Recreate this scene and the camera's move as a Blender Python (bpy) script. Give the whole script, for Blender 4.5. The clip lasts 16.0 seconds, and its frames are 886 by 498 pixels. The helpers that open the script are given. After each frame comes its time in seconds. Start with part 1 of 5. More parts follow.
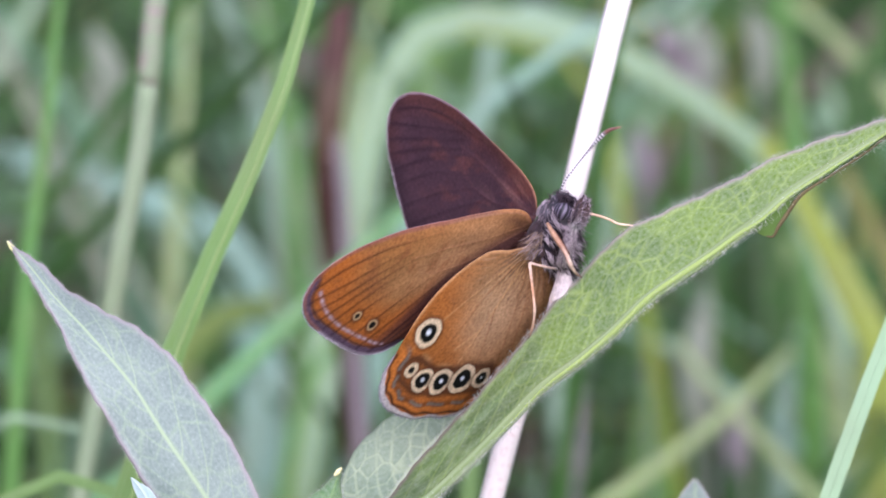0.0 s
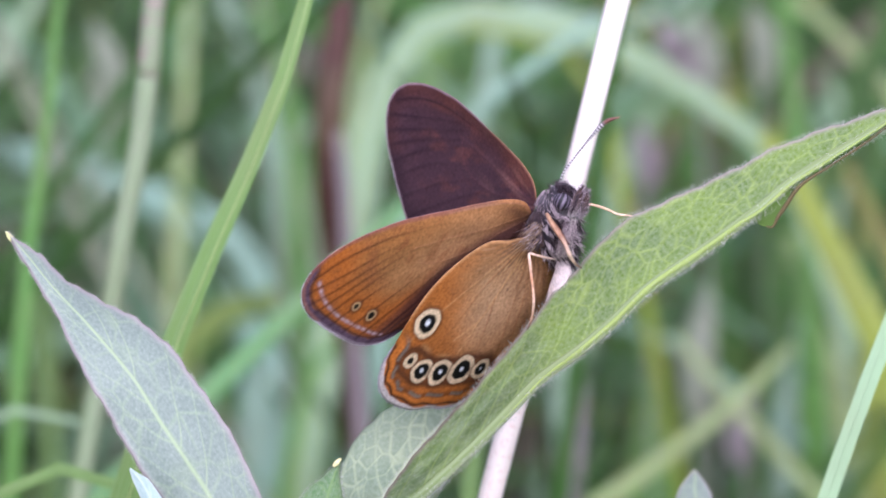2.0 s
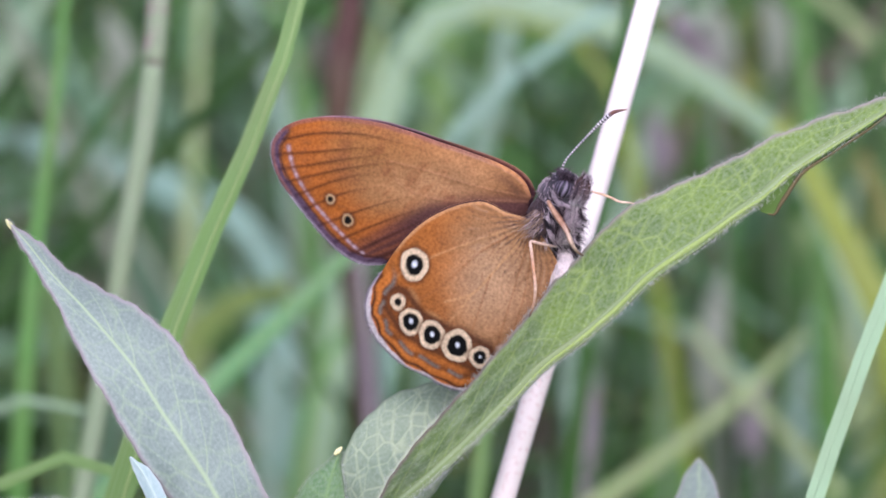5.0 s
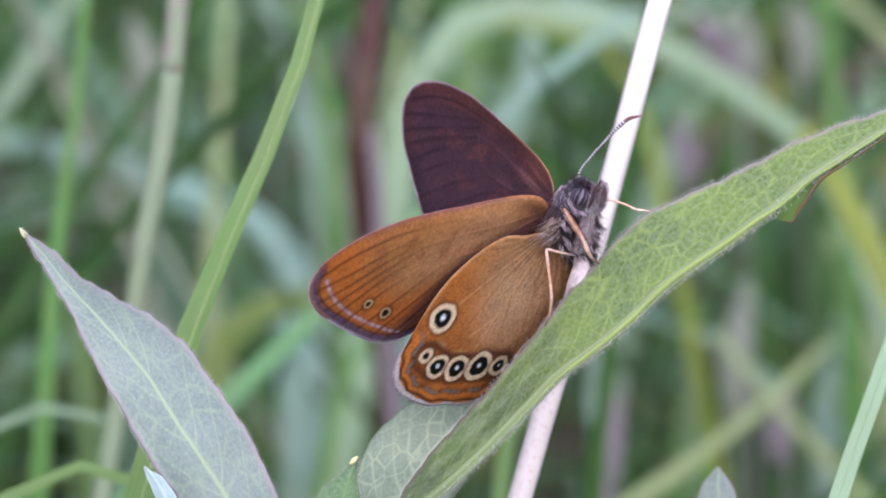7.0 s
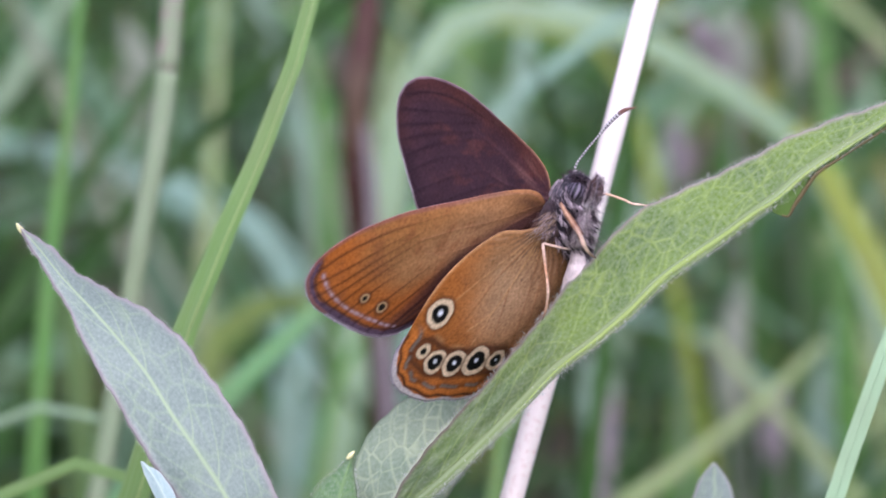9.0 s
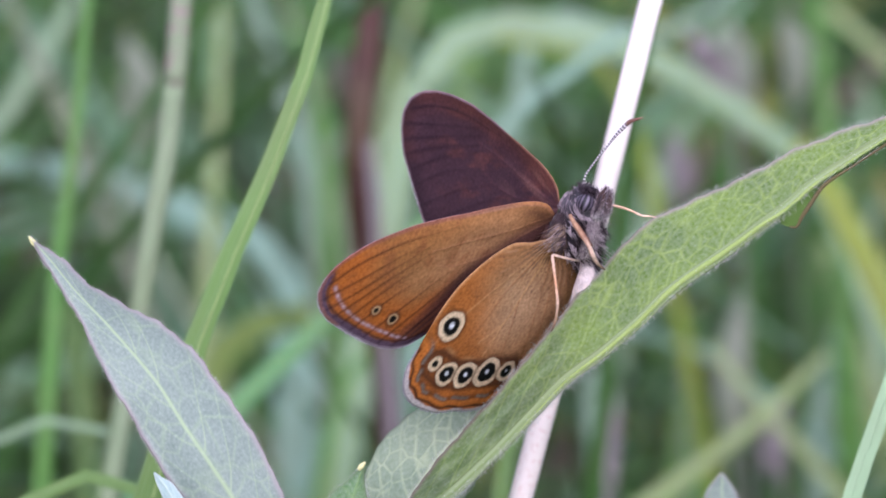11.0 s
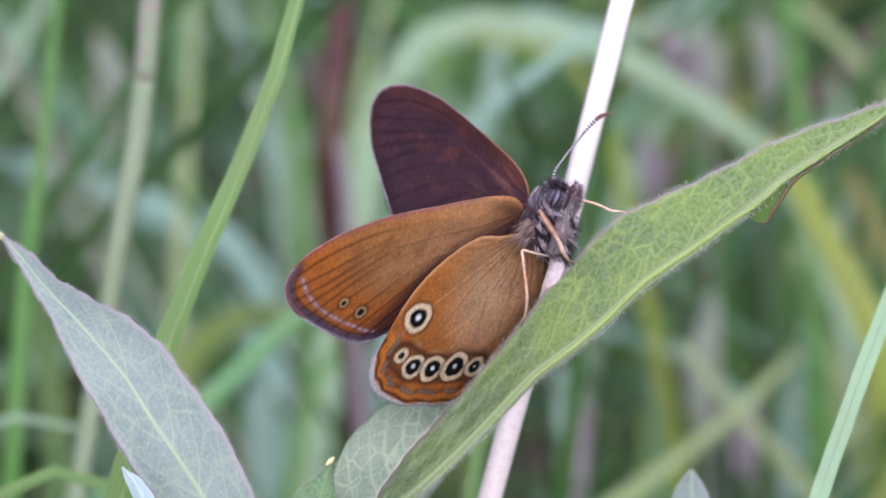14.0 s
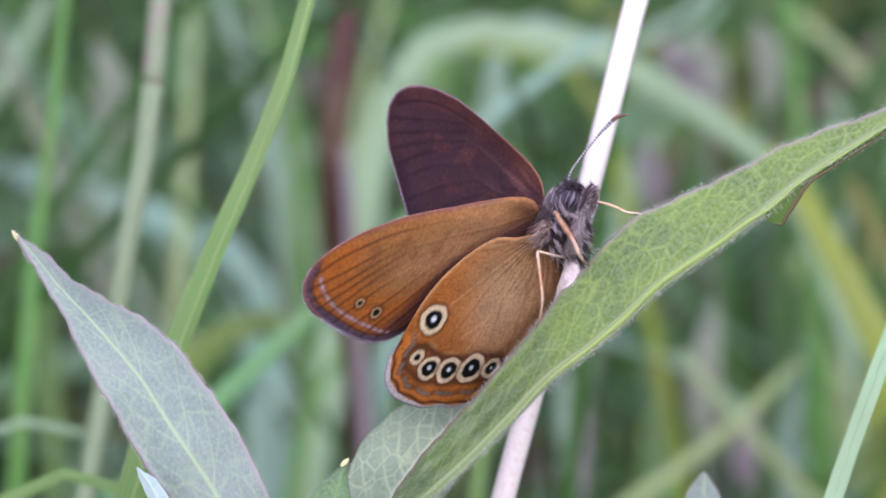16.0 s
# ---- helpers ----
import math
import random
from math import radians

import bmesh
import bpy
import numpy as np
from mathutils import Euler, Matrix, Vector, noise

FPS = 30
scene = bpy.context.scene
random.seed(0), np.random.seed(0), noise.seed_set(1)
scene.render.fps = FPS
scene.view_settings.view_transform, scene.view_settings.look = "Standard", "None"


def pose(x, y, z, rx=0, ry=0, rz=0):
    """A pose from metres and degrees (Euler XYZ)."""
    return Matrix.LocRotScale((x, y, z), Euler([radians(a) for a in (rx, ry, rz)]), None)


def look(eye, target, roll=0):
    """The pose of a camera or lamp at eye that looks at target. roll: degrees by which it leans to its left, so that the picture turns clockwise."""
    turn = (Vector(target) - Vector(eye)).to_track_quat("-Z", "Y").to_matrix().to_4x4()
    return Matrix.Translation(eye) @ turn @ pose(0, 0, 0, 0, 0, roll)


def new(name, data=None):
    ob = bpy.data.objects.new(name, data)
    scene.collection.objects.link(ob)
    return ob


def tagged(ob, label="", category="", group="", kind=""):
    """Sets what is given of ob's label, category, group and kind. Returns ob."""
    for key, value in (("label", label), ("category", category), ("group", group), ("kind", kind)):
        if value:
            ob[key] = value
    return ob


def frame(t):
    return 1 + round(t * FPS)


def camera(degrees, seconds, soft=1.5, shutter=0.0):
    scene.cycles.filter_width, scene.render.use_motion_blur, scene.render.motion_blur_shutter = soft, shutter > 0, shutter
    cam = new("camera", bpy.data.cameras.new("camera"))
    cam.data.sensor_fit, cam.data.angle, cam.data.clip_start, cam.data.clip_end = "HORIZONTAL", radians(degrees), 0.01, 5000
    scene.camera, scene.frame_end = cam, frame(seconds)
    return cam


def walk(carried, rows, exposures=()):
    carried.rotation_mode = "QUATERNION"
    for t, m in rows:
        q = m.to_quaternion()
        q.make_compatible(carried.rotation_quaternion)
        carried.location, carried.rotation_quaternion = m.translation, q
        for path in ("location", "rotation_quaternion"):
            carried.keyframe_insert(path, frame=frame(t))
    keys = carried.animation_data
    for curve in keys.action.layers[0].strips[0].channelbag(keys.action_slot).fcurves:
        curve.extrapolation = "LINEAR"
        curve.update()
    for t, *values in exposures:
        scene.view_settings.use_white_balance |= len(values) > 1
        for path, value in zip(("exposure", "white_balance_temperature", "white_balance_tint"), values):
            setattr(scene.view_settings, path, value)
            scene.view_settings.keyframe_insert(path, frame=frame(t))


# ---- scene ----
# A butterfly on a leaf in a meadow. Lengths in the tables are millimetres in the frame SITE,
# whose origin lies beside the butterfly, x to the side, y away from the camera, z upwards.
MM = 0.001
SITE = Matrix.Translation((0, 0, 0.45)) @ pose(0, 0, 0, -8, 0, 0)

# ---- camera ----
cam = camera(10, 16.0, soft=1.8)
cam.data.dof.use_dof = True
cam.data.dof.focus_distance = 0.358
cam.data.dof.aperture_fstop = 47
# seconds, sideways, along the axis and upwards in millimetres, tilt, roll and pan in degrees
PATH = [
    (0, 0.00, -358.40, 0.00, 0.0000, 0.000, 0.0000),
    (0.5, -0.60, -358.28, 0.20, -0.0447, 0.000, 0.0056),
    (1, -0.30, -358.16, -0.30, 0.0002, 0.000, -0.1392),
    (1.5, 1.10, -358.04, -0.20, 0.0258, 0.000, 0.0648),
    (2, 0.35, -357.92, -0.80, 0.0197, 0.000, 0.0462),
    (2.5, 0.60, -357.80, -0.70, 0.0101, 0.000, 0.0281),
    (3, 1.20, -357.68, -1.20, 0.0072, 0.000, 0.1635),
    (3.5, -0.10, -357.54, -0.50, -0.1272, 0.000, 0.0440),
    (4, 0.40, -357.39, -0.60, -0.1238, 0.000, 0.0851),
    (4.2, 1.30, -357.33, -0.90, -0.0885, 0.000, 0.1004),
    (6.3, 2.70, -355.20, -0.80, -0.1040, 0.100, 0.7266),
    (6.5, 3.05, -355.10, -0.70, -0.0721, 0.100, 0.7275),
    (7, 3.45, -354.85, -0.75, -0.0350, 0.100, 0.7388),
    (7.5, 3.30, -354.71, -0.90, 0.0182, 0.100, 0.7133),
    (8, 3.30, -354.56, -1.40, 0.0703, 0.100, 0.6945),
    (8.2, 3.20, -354.50, -1.70, 0.0997, 0.100, 0.6423),
    (10.3, 2.90, -356.62, -1.90, -0.0150, 0.350, 0.6432),
    (10.5, 2.35, -356.82, -2.20, 0.1125, 0.344, 0.5723),
    (11, 1.80, -357.33, -2.20, 0.2708, 0.329, 0.5446),
    (11.5, 1.80, -357.09, -2.40, 0.3089, 0.315, 0.4291),
    (12, 2.20, -356.85, -2.40, 0.3405, 0.300, 0.3765),
    (12.5, 1.90, -356.62, -2.50, 0.3429, 0.275, 0.3194),
    (13, 1.60, -356.57, -2.80, 0.3228, 0.250, 0.3029),
    (13.5, 1.80, -356.52, -2.80, 0.2897, 0.225, 0.2841),
    (14, 2.00, -356.46, -2.70, 0.2916, 0.200, 0.2316),
    (14.5, 1.30, -356.41, -3.10, 0.4123, 0.175, 0.1705),
    (15, 0.80, -356.36, -3.30, 0.4913, 0.150, 0.1156),
    (15.5, 0.30, -356.31, -3.70, 0.5033, 0.125, 0.0895),
    (16, -0.20, -356.26, -3.80, 0.4830, 0.100, 0.0494),
]
walk(cam, [(t, SITE @ pose(x * MM, y * MM, z * MM, 90 + tilt, roll, pan)) for t, x, y, z, tilt, roll, pan in PATH],
     exposures=[(0.0, 0.18, 5500, 27), (3.0, 0.18, 5500, 27), (3.5, 0.24, 5500, 27), (4.2, 0.01, 5500, 27), (6.3, -0.02, 5480, 27), (16.0, -0.02, 5480, 27)])

# ---- light: a bright overcast sky ----
world = bpy.data.worlds.new("overcast_sky")
scene.world = world
world.use_nodes = True
sky = world.node_tree.nodes.new("ShaderNodeTexSky")
sky.sky_type, sky.sun_disc = "NISHITA", False
sky.sun_elevation, sky.sun_rotation = radians(32), radians(170)
sky.dust_density, sky.ozone_density = 3.0, 1.0
# thin cloud takes most of the blue out of the sky
cloud = world.node_tree.nodes.new("ShaderNodeHueSaturation")
cloud.inputs["Saturation"].default_value = 0.45
world.node_tree.links.new(sky.outputs[0], cloud.inputs["Color"])
world.node_tree.links.new(cloud.outputs[0], world.node_tree.nodes["Background"].inputs[0])
world.node_tree.nodes["Background"].inputs[1].default_value = 0.16
sun = new("sun", bpy.data.lights.new("sun", "SUN"))
sun.data.energy, sun.data.angle, sun.data.color = 3.3, radians(80), (1.0, 0.92, 0.89)
sun.matrix_world = look((0.0, -0.85, 0.58), (0, 0, 0))


# ---- materials ----
def lin(r, g, b):
    """Linear colour from 8-bit sRGB values."""
    return tuple(((c / 255 + 0.055) / 1.055) ** 2.4 if c > 10 else c / 255 / 12.92 for c in (r, g, b))


def shader(name, rough=0.6, spec=0.3):
    m = bpy.data.materials.new(name)
    m.use_nodes = True
    nt = m.node_tree
    bs = nt.nodes["Principled BSDF"]
    bs.inputs["Roughness"].default_value = rough
    bs.inputs["Specular IOR Level"].default_value = spec
    return m, nt, bs


def node(nt, kind, **values):
    n = nt.nodes.new("ShaderNode" + kind)
    for key, value in values.items():
        n.inputs[key.replace("_", " ")].default_value = value
    return n


def mixed(nt, fac, a, b, mode="MIX"):
    """Mix two colours; each of fac, a and b is a socket or a value."""
    n = nt.nodes.new("ShaderNodeMix")
    n.data_type, n.blend_type = "RGBA", mode
    for i, v in ((0, fac), (6, a), (7, b)):
        if isinstance(v, bpy.types.NodeSocket):
            nt.links.new(v, n.inputs[i])
        else:
            n.inputs[i].default_value = v if i == 0 else (*v, 1)
    return n.outputs[2]


def ramp(nt, socket, lo, hi):
    n = node(nt, "MapRange", From_Min=lo, From_Max=hi)
    nt.links.new(socket, n.inputs[0])
    return n.outputs[0]


def coords(nt, which="Object"):
    return nt.nodes.new("ShaderNodeTexCoord").outputs[which]


def noisy(nt, where, scale, detail=4.0, stretch=None):
    n = node(nt, "TexNoise", Scale=scale, Detail=detail)
    if stretch:
        mp = node(nt, "Mapping", Scale=stretch)
        nt.links.new(where, mp.inputs[0])
        where = mp.outputs[0]
    nt.links.new(where, n.inputs["Vector"])
    return n.outputs[0]


def bumped(nt, bs, height, distance, strength=0.5):
    b = node(nt, "Bump", Strength=strength, Distance=distance)
    nt.links.new(height, b.inputs["Height"])
    nt.links.new(b.outputs[0], bs.inputs["Normal"])


def thin(nt, bs, colour, share):
    """Let a share of the light through a thin leaf."""
    tr = nt.nodes.new("ShaderNodeBsdfTranslucent")
    nt.links.new(colour, tr.inputs[0])
    mx = node(nt, "MixShader", Fac=share)
    nt.links.new(bs.outputs[0], mx.inputs[1])
    nt.links.new(tr.outputs[0], mx.inputs[2])
    nt.links.new(mx.outputs[0], nt.nodes["Material Output"].inputs[0])


def leaf_material(name, body, shade, vein, edge, cell=1.05, share=0.22, lace=1.0):
    """A soft-haired leaf: mottled body, a net of pale veins and a tinted margin."""
    m, nt, bs = shader(name, 0.62, 0.25)
    uv = nt.nodes.new("ShaderNodeUVMap").outputs[0]
    big = noisy(nt, uv, 0.22, 3)
    fine = noisy(nt, uv, 3.5, 5)
    col = mixed(nt, ramp(nt, big, 0.35, 0.68), body, shade)
    col = mixed(nt, ramp(nt, fine, 0.3, 0.8), col, mixed(nt, 0.16, col, (0.9, 0.95, 0.85)))
    warp = mixed(nt, 0.12, uv, nt.nodes.new("ShaderNodeTexNoise").outputs[1], "LINEAR_LIGHT")
    vor = node(nt, "TexVoronoi", Scale=1 / cell, Randomness=0.85)
    vor.feature = "DISTANCE_TO_EDGE"
    mp = node(nt, "Mapping", Scale=(0.75, 1.1, 1))
    nt.links.new(warp, mp.inputs[0])
    nt.links.new(mp.outputs[0], vor.inputs["Vector"])
    net = ramp(nt, vor.outputs["Distance"], 0.075, 0.012)
    netted = nt.nodes.new("ShaderNodeAttribute")
    netted.attribute_name = "net"
    woven = node(nt, "Math")
    woven.operation = "MULTIPLY"
    nt.links.new(net, woven.inputs[0])
    nt.links.new(netted.outputs["Fac"], woven.inputs[1])
    patchy = node(nt, "Math")
    patchy.operation = "MULTIPLY"
    nt.links.new(woven.outputs[0], patchy.inputs[0])
    strong = node(nt, "MapRange", From_Min=0.2, From_Max=0.8, To_Max=lace)
    nt.links.new(noisy(nt, uv, 0.35, 2), strong.inputs[0])
    nt.links.new(strong.outputs[0], patchy.inputs[1])
    # duller green at the base puts its slanting surface's shade into the colour
    base_shade = node(nt, "MapRange", From_Min=1.0, From_Max=0.2, To_Max=0.7)
    nt.links.new(netted.outputs["Fac"], base_shade.inputs[0])
    col = mixed(nt, base_shade.outputs[0], col, mixed(nt, ramp(nt, noisy(nt, uv, 1.2, 4, (0.4, 1.6, 1)), 0.4, 0.65), lin(84, 104, 62), lin(124, 138, 106)))
    col = mixed(nt, patchy.outputs[0], col, vein)
    at = nt.nodes.new("ShaderNodeAttribute")
    at.attribute_name = "vein"
    col = mixed(nt, at.outputs["Fac"], col, vein)
    at2 = nt.nodes.new("ShaderNodeAttribute")
    at2.attribute_name = "margin"
    col = mixed(nt, at2.outputs["Fac"], col, mixed(nt, base_shade.outputs[0], edge, lin(84, 62, 56)))
    down = noisy(nt, uv, 9, 2, (0.35, 1.6, 1))
    col = mixed(nt, ramp(nt, down, 0.55, 0.8), col, mixed(nt, 0.18, col, (0.85, 0.88, 0.86)))
    nt.links.new(col, bs.inputs["Base Color"])
    bumped(nt, bs, mixed(nt, 0.75, fine, ramp(nt, vor.outputs["Distance"], 0.0, 0.35)), 0.00025, 0.35)
    thin(nt, bs, col, share)
    return m


def strand_material(name, a, b, streak=0.5, rough=0.5, random_by="object", share=0.25, spots=None, speck=2.2, few=0.62):
    """Grass and stems: two tones, streaks along the length, varied from piece to piece."""
    m, nt, bs = shader(name, rough, 0.12 if random_by == "island" else 0.35)
    uv = nt.nodes.new("ShaderNodeUVMap").outputs[0]
    if random_by == "island":
        rnd = nt.nodes.new("ShaderNodeNewGeometry").outputs["Random Per Island"]
    else:
        rnd = nt.nodes.new("ShaderNodeObjectInfo").outputs["Random"]
    col = mixed(nt, rnd, a, b)
    lines = noisy(nt, uv, 1.0, 4, (0.02, 3.0, 1))
    col = mixed(nt, ramp(nt, lines, 0.35, 0.75), col, mixed(nt, streak, col, (0.75, 0.8, 0.62)))
    cloud = noisy(nt, uv, 0.08, 3)
    col = mixed(nt, ramp(nt, cloud, 0.45, 0.75), col, mixed(nt, 0.3, col, (0.24, 0.24, 0.12)))
    if spots:
        sp = noisy(nt, uv, speck, 3, (1, 3.3, 1))
        col = mixed(nt, ramp(nt, sp, few, few + 0.08), col, spots)
    nt.links.new(col, bs.inputs["Base Color"])
    bumped(nt, bs, lines, 0.0002, 0.4)
    if share:
        thin(nt, bs, col, share)
    return m


def tinted_material(name, rough, grain, depth, spec=0.2, sheen=0.0):
    """Colours that lie on the mesh as the attribute tint, broken up by a fine grain."""
    m, nt, bs = shader(name, rough, spec)
    at = nt.nodes.new("ShaderNodeAttribute")
    at.attribute_name = "tint"
    ob = coords(nt)
    fine = noisy(nt, ob, grain, 3)
    wide = noisy(nt, ob, grain / 12, 3)
    col = mixed(nt, 1.0, at.outputs["Color"], mixed(nt, ramp(nt, fine, 0.25, 0.75), (0.7, 0.69, 0.68), (1.26, 1.25, 1.24)), "MULTIPLY")
    col = mixed(nt, 1.0, col, mixed(nt, ramp(nt, wide, 0.3, 0.7), (0.86, 0.86, 0.87), (1.12, 1.12, 1.1)), "MULTIPLY")
    nt.links.new(col, bs.inputs["Base Color"])
    bs.inputs["Sheen Weight"].default_value = sheen
    bs.inputs["Sheen Roughness"].default_value = 0.4
    bumped(nt, bs, fine, depth, 0.5)
    return m


def hair_material(name, a, b, rough=0.5):
    m, nt, bs = shader(name, rough, 0.3)
    rnd = nt.nodes.new("ShaderNodeNewGeometry").outputs["Random Per Island"]
    nt.links.new(mixed(nt, rnd, a, b), bs.inputs["Base Color"])
    return m


GREEN_LEAF = leaf_material("green_leaf", lin(110, 138, 40), lin(86, 112, 50), lin(158, 178, 98), lin(166, 156, 148), 1.3, lace=0.68)
PALE_LEAF = leaf_material("pale_leaf", lin(138, 154, 142), lin(122, 140, 128), lin(176, 196, 154), lin(174, 164, 164), 1.9, lace=0.4)
DULL_LEAF = leaf_material("dull_leaf", lin(148, 164, 132), lin(128, 148, 118), lin(198, 210, 168), lin(118, 132, 108), 1.35, lace=0.7)
YOUNG_LEAF = leaf_material("young_leaf", lin(98, 134, 78), lin(84, 120, 72), lin(126, 156, 100), lin(120, 140, 104), 1.6, lace=0.3)
FLAP_LEAF = strand_material("curled_leaf", lin(74, 104, 30), lin(80, 108, 34), 0.05, 0.7, share=0)
BROWN_EDGE = strand_material("brown_leaf_edge", lin(88, 76, 40), lin(98, 82, 46), 0.05, 0.7, share=0)
TIP_LEAF = leaf_material("bluish_leaf", lin(168, 192, 188), lin(156, 182, 178), lin(196, 212, 200), lin(190, 204, 200), 2.0, lace=0.2)
LEAF_HAIR = hair_material("leaf_hair", lin(168, 176, 156), lin(214, 212, 206))
PLANT_STEM = strand_material("plant_stem", lin(126, 140, 96), lin(140, 150, 110), 0.3, 0.6, share=0)
KEEL = strand_material("leaf_keel", lin(112, 132, 76), lin(118, 136, 82), 0.3, 1.0, share=0)
YELLOW_TIP = strand_material("yellow_tip", lin(222, 218, 150), lin(228, 222, 160), 0.1, 0.6, share=0)
DRY_STEM = strand_material("dry_stem", lin(246, 232, 222), lin(250, 236, 226), 0.1, 0.5, share=0, spots=lin(232, 208, 196), speck=2.6, few=0.56)
WHITE_STEM = strand_material("white_stem", lin(248, 236, 228), lin(250, 238, 230), 0.1, 0.5, share=0, spots=lin(232, 210, 200), speck=1.6, few=0.66)
PINK_STEM = strand_material("pink_stem", lin(120, 136, 100), lin(124, 140, 104), 0.3, 0.6, share=0.15, spots=lin(156, 140, 132), speck=0.7, few=0.5)
PALE_STEM = strand_material("pale_stem", lin(118, 138, 98), lin(122, 142, 102), 0.3, 0.6, share=0.15, spots=lin(168, 150, 148))
RED_STEM = strand_material("red_stem", lin(66, 36, 30), lin(74, 42, 36), 0.03, 0.6, share=0)
FRESH_GRASS = strand_material("fresh_grass", lin(96, 138, 50), lin(106, 146, 60), 0.2)
LIGHT_GRASS = strand_material("light_grass", lin(160, 196, 150), lin(166, 200, 156), 0.1)
YELLOW_GRASS = strand_material("yellow_grass", lin(140, 162, 92), lin(150, 170, 104), 0.3)
OLIVE_GRASS = strand_material("olive_grass", lin(136, 156, 34), lin(138, 152, 46), 0.1)
MOSS_GRASS = strand_material("moss_green_grass", lin(100, 126, 36), lin(106, 130, 42), 0.1)
DEEP_GRASS = strand_material("deep_green_grass", lin(80, 134, 42), lin(90, 142, 58), 0.1)
BRIGHT_GRASS = strand_material("bright_green_grass", lin(84, 146, 82), lin(92, 152, 90), 0.2)
TEAL_GRASS = strand_material("teal_grass", lin(134, 172, 150), lin(140, 178, 158), 0.2)
RUSSET_GRASS = strand_material("russet_grass", lin(116, 116, 40), lin(126, 120, 52), 0.1)
PALE_GRASS = strand_material("pale_grass", lin(136, 168, 126), lin(142, 172, 134), 0.25)
PALE_BLUE_GRASS = strand_material("bluish_grass", lin(136, 168, 142), lin(144, 174, 150), 0.25)
STRAW = strand_material("withered_grass", lin(110, 122, 98), lin(126, 132, 112), 0.15)
LILAC_STEM = strand_material("lilac_withered", lin(104, 94, 96), lin(120, 108, 112), 0.1, share=0)
RIB = strand_material("blade_rib", lin(150, 176, 96), lin(158, 182, 108), 0.2)
MEADOW = strand_material("meadow_grass", lin(30, 54, 24), lin(76, 128, 50), 0.1, 0.5, "island")
MEADOW_PALE = strand_material("pale_meadow_grass", lin(72, 108, 80), lin(148, 186, 148), 0.1, 0.5, "island")
MEADOW_OLIVE = strand_material("olive_meadow_grass", lin(66, 78, 16), lin(160, 164, 76), 0.1, 0.5, "island")
MEADOW_BROWN = strand_material("withered_meadow_grass", lin(62, 46, 42), lin(150, 128, 122), 0.1, 0.6, "island")
MEADOW_DRY = strand_material("meadow_straw", lin(104, 108, 88), lin(158, 166, 138), 0.3, 0.6, "island")
WING = tinted_material("wing_scales", 0.6, 4600, 0.00003, 0.12, 0.0)
BODY = tinted_material("furred_body", 0.7, 3000, 0.00008, 0.2, 0.2)
LIMB = tinted_material("limb", 0.45, 3000, 0.00003, 0.4)
FUR = hair_material("grey_fur", lin(96, 80, 90), lin(232, 212, 218))
PALE_LOCK = hair_material("pale_lock", lin(172, 154, 162), lin(238, 222, 226))
DARK_FUR = hair_material("dark_fur", lin(28, 21, 27), lin(88, 70, 78))
FRINGE = hair_material("wing_fringe", lin(128, 112, 128), lin(214, 204, 212))
WHITE_FUR = hair_material("white_fur", lin(206, 192, 192), lin(246, 236, 234))
TAN_FUR = hair_material("tan_fur", lin(120, 92, 74), lin(196, 170, 140))


def soil_material():
    m, nt, bs = shader("meadow_ground", 0.9, 0.1)
    ob = coords(nt)
    col = mixed(nt, ramp(nt, noisy(nt, ob, 3, 6), 0.35, 0.65), lin(66, 82, 50), lin(104, 124, 84))
    col = mixed(nt, ramp(nt, noisy(nt, ob, 60, 4), 0.5, 0.7), col, lin(92, 82, 64))
    nt.links.new(col, bs.inputs["Base Color"])
    bumped(nt, bs, noisy(nt, ob, 40, 5), 0.02, 0.8)
    return m


SOIL = soil_material()


# ---- building helpers ----
def curve(points, n):
    """n points on a smooth curve through the points, evenly spread along their chords."""
    p = np.array(points, float)
    s = np.concatenate([[0], np.cumsum(np.linalg.norm(np.diff(p, axis=0), axis=1) + 1e-9)])
    tang = np.gradient(p, s, axis=0)
    x = np.linspace(0, s[-1], n)
    i = np.clip(np.searchsorted(s, x, side="right") - 1, 0, len(s) - 2)
    h = (s[i + 1] - s[i])[:, None]
    u = ((x - s[i]) / (s[i + 1] - s[i]))[:, None]
    return ((2 * u**3 - 3 * u**2 + 1) * p[i] + (u**3 - 2 * u**2 + u) * h * tang[i]
            + (-2 * u**3 + 3 * u**2) * p[i + 1] + (u**3 - u**2) * h * tang[i + 1])


def mesh(name, verts, faces, material, uv=None, smooth=True, **layers):
    """A mesh from points in millimetres; layers are point attributes, floats or colours."""
    me = bpy.data.meshes.new(name)
    me.from_pydata((np.asarray(verts, float) * MM).tolist(), [], [list(map(int, f)) for f in faces])
    me.materials.append(material)
    me.polygons.foreach_set("use_smooth", [smooth] * len(me.polygons))
    for key, values in layers.items():
        values = np.asarray(values, float)
        if values.ndim == 1:
            me.attributes.new(key, "FLOAT", "POINT").data.foreach_set("value", values)
        else:
            rgba = np.c_[values, np.ones(len(values))]
            me.attributes.new(key, "FLOAT_COLOR", "POINT").data.foreach_set("color", rgba.ravel())
    if uv is not None:
        loops = np.zeros(len(me.loops), int)
        me.loops.foreach_get("vertex_index", loops)
        me.uv_layers.new(name="UVMap").data.foreach_set("uv", np.asarray(uv, float)[loops].ravel())
    me.update()
    return me


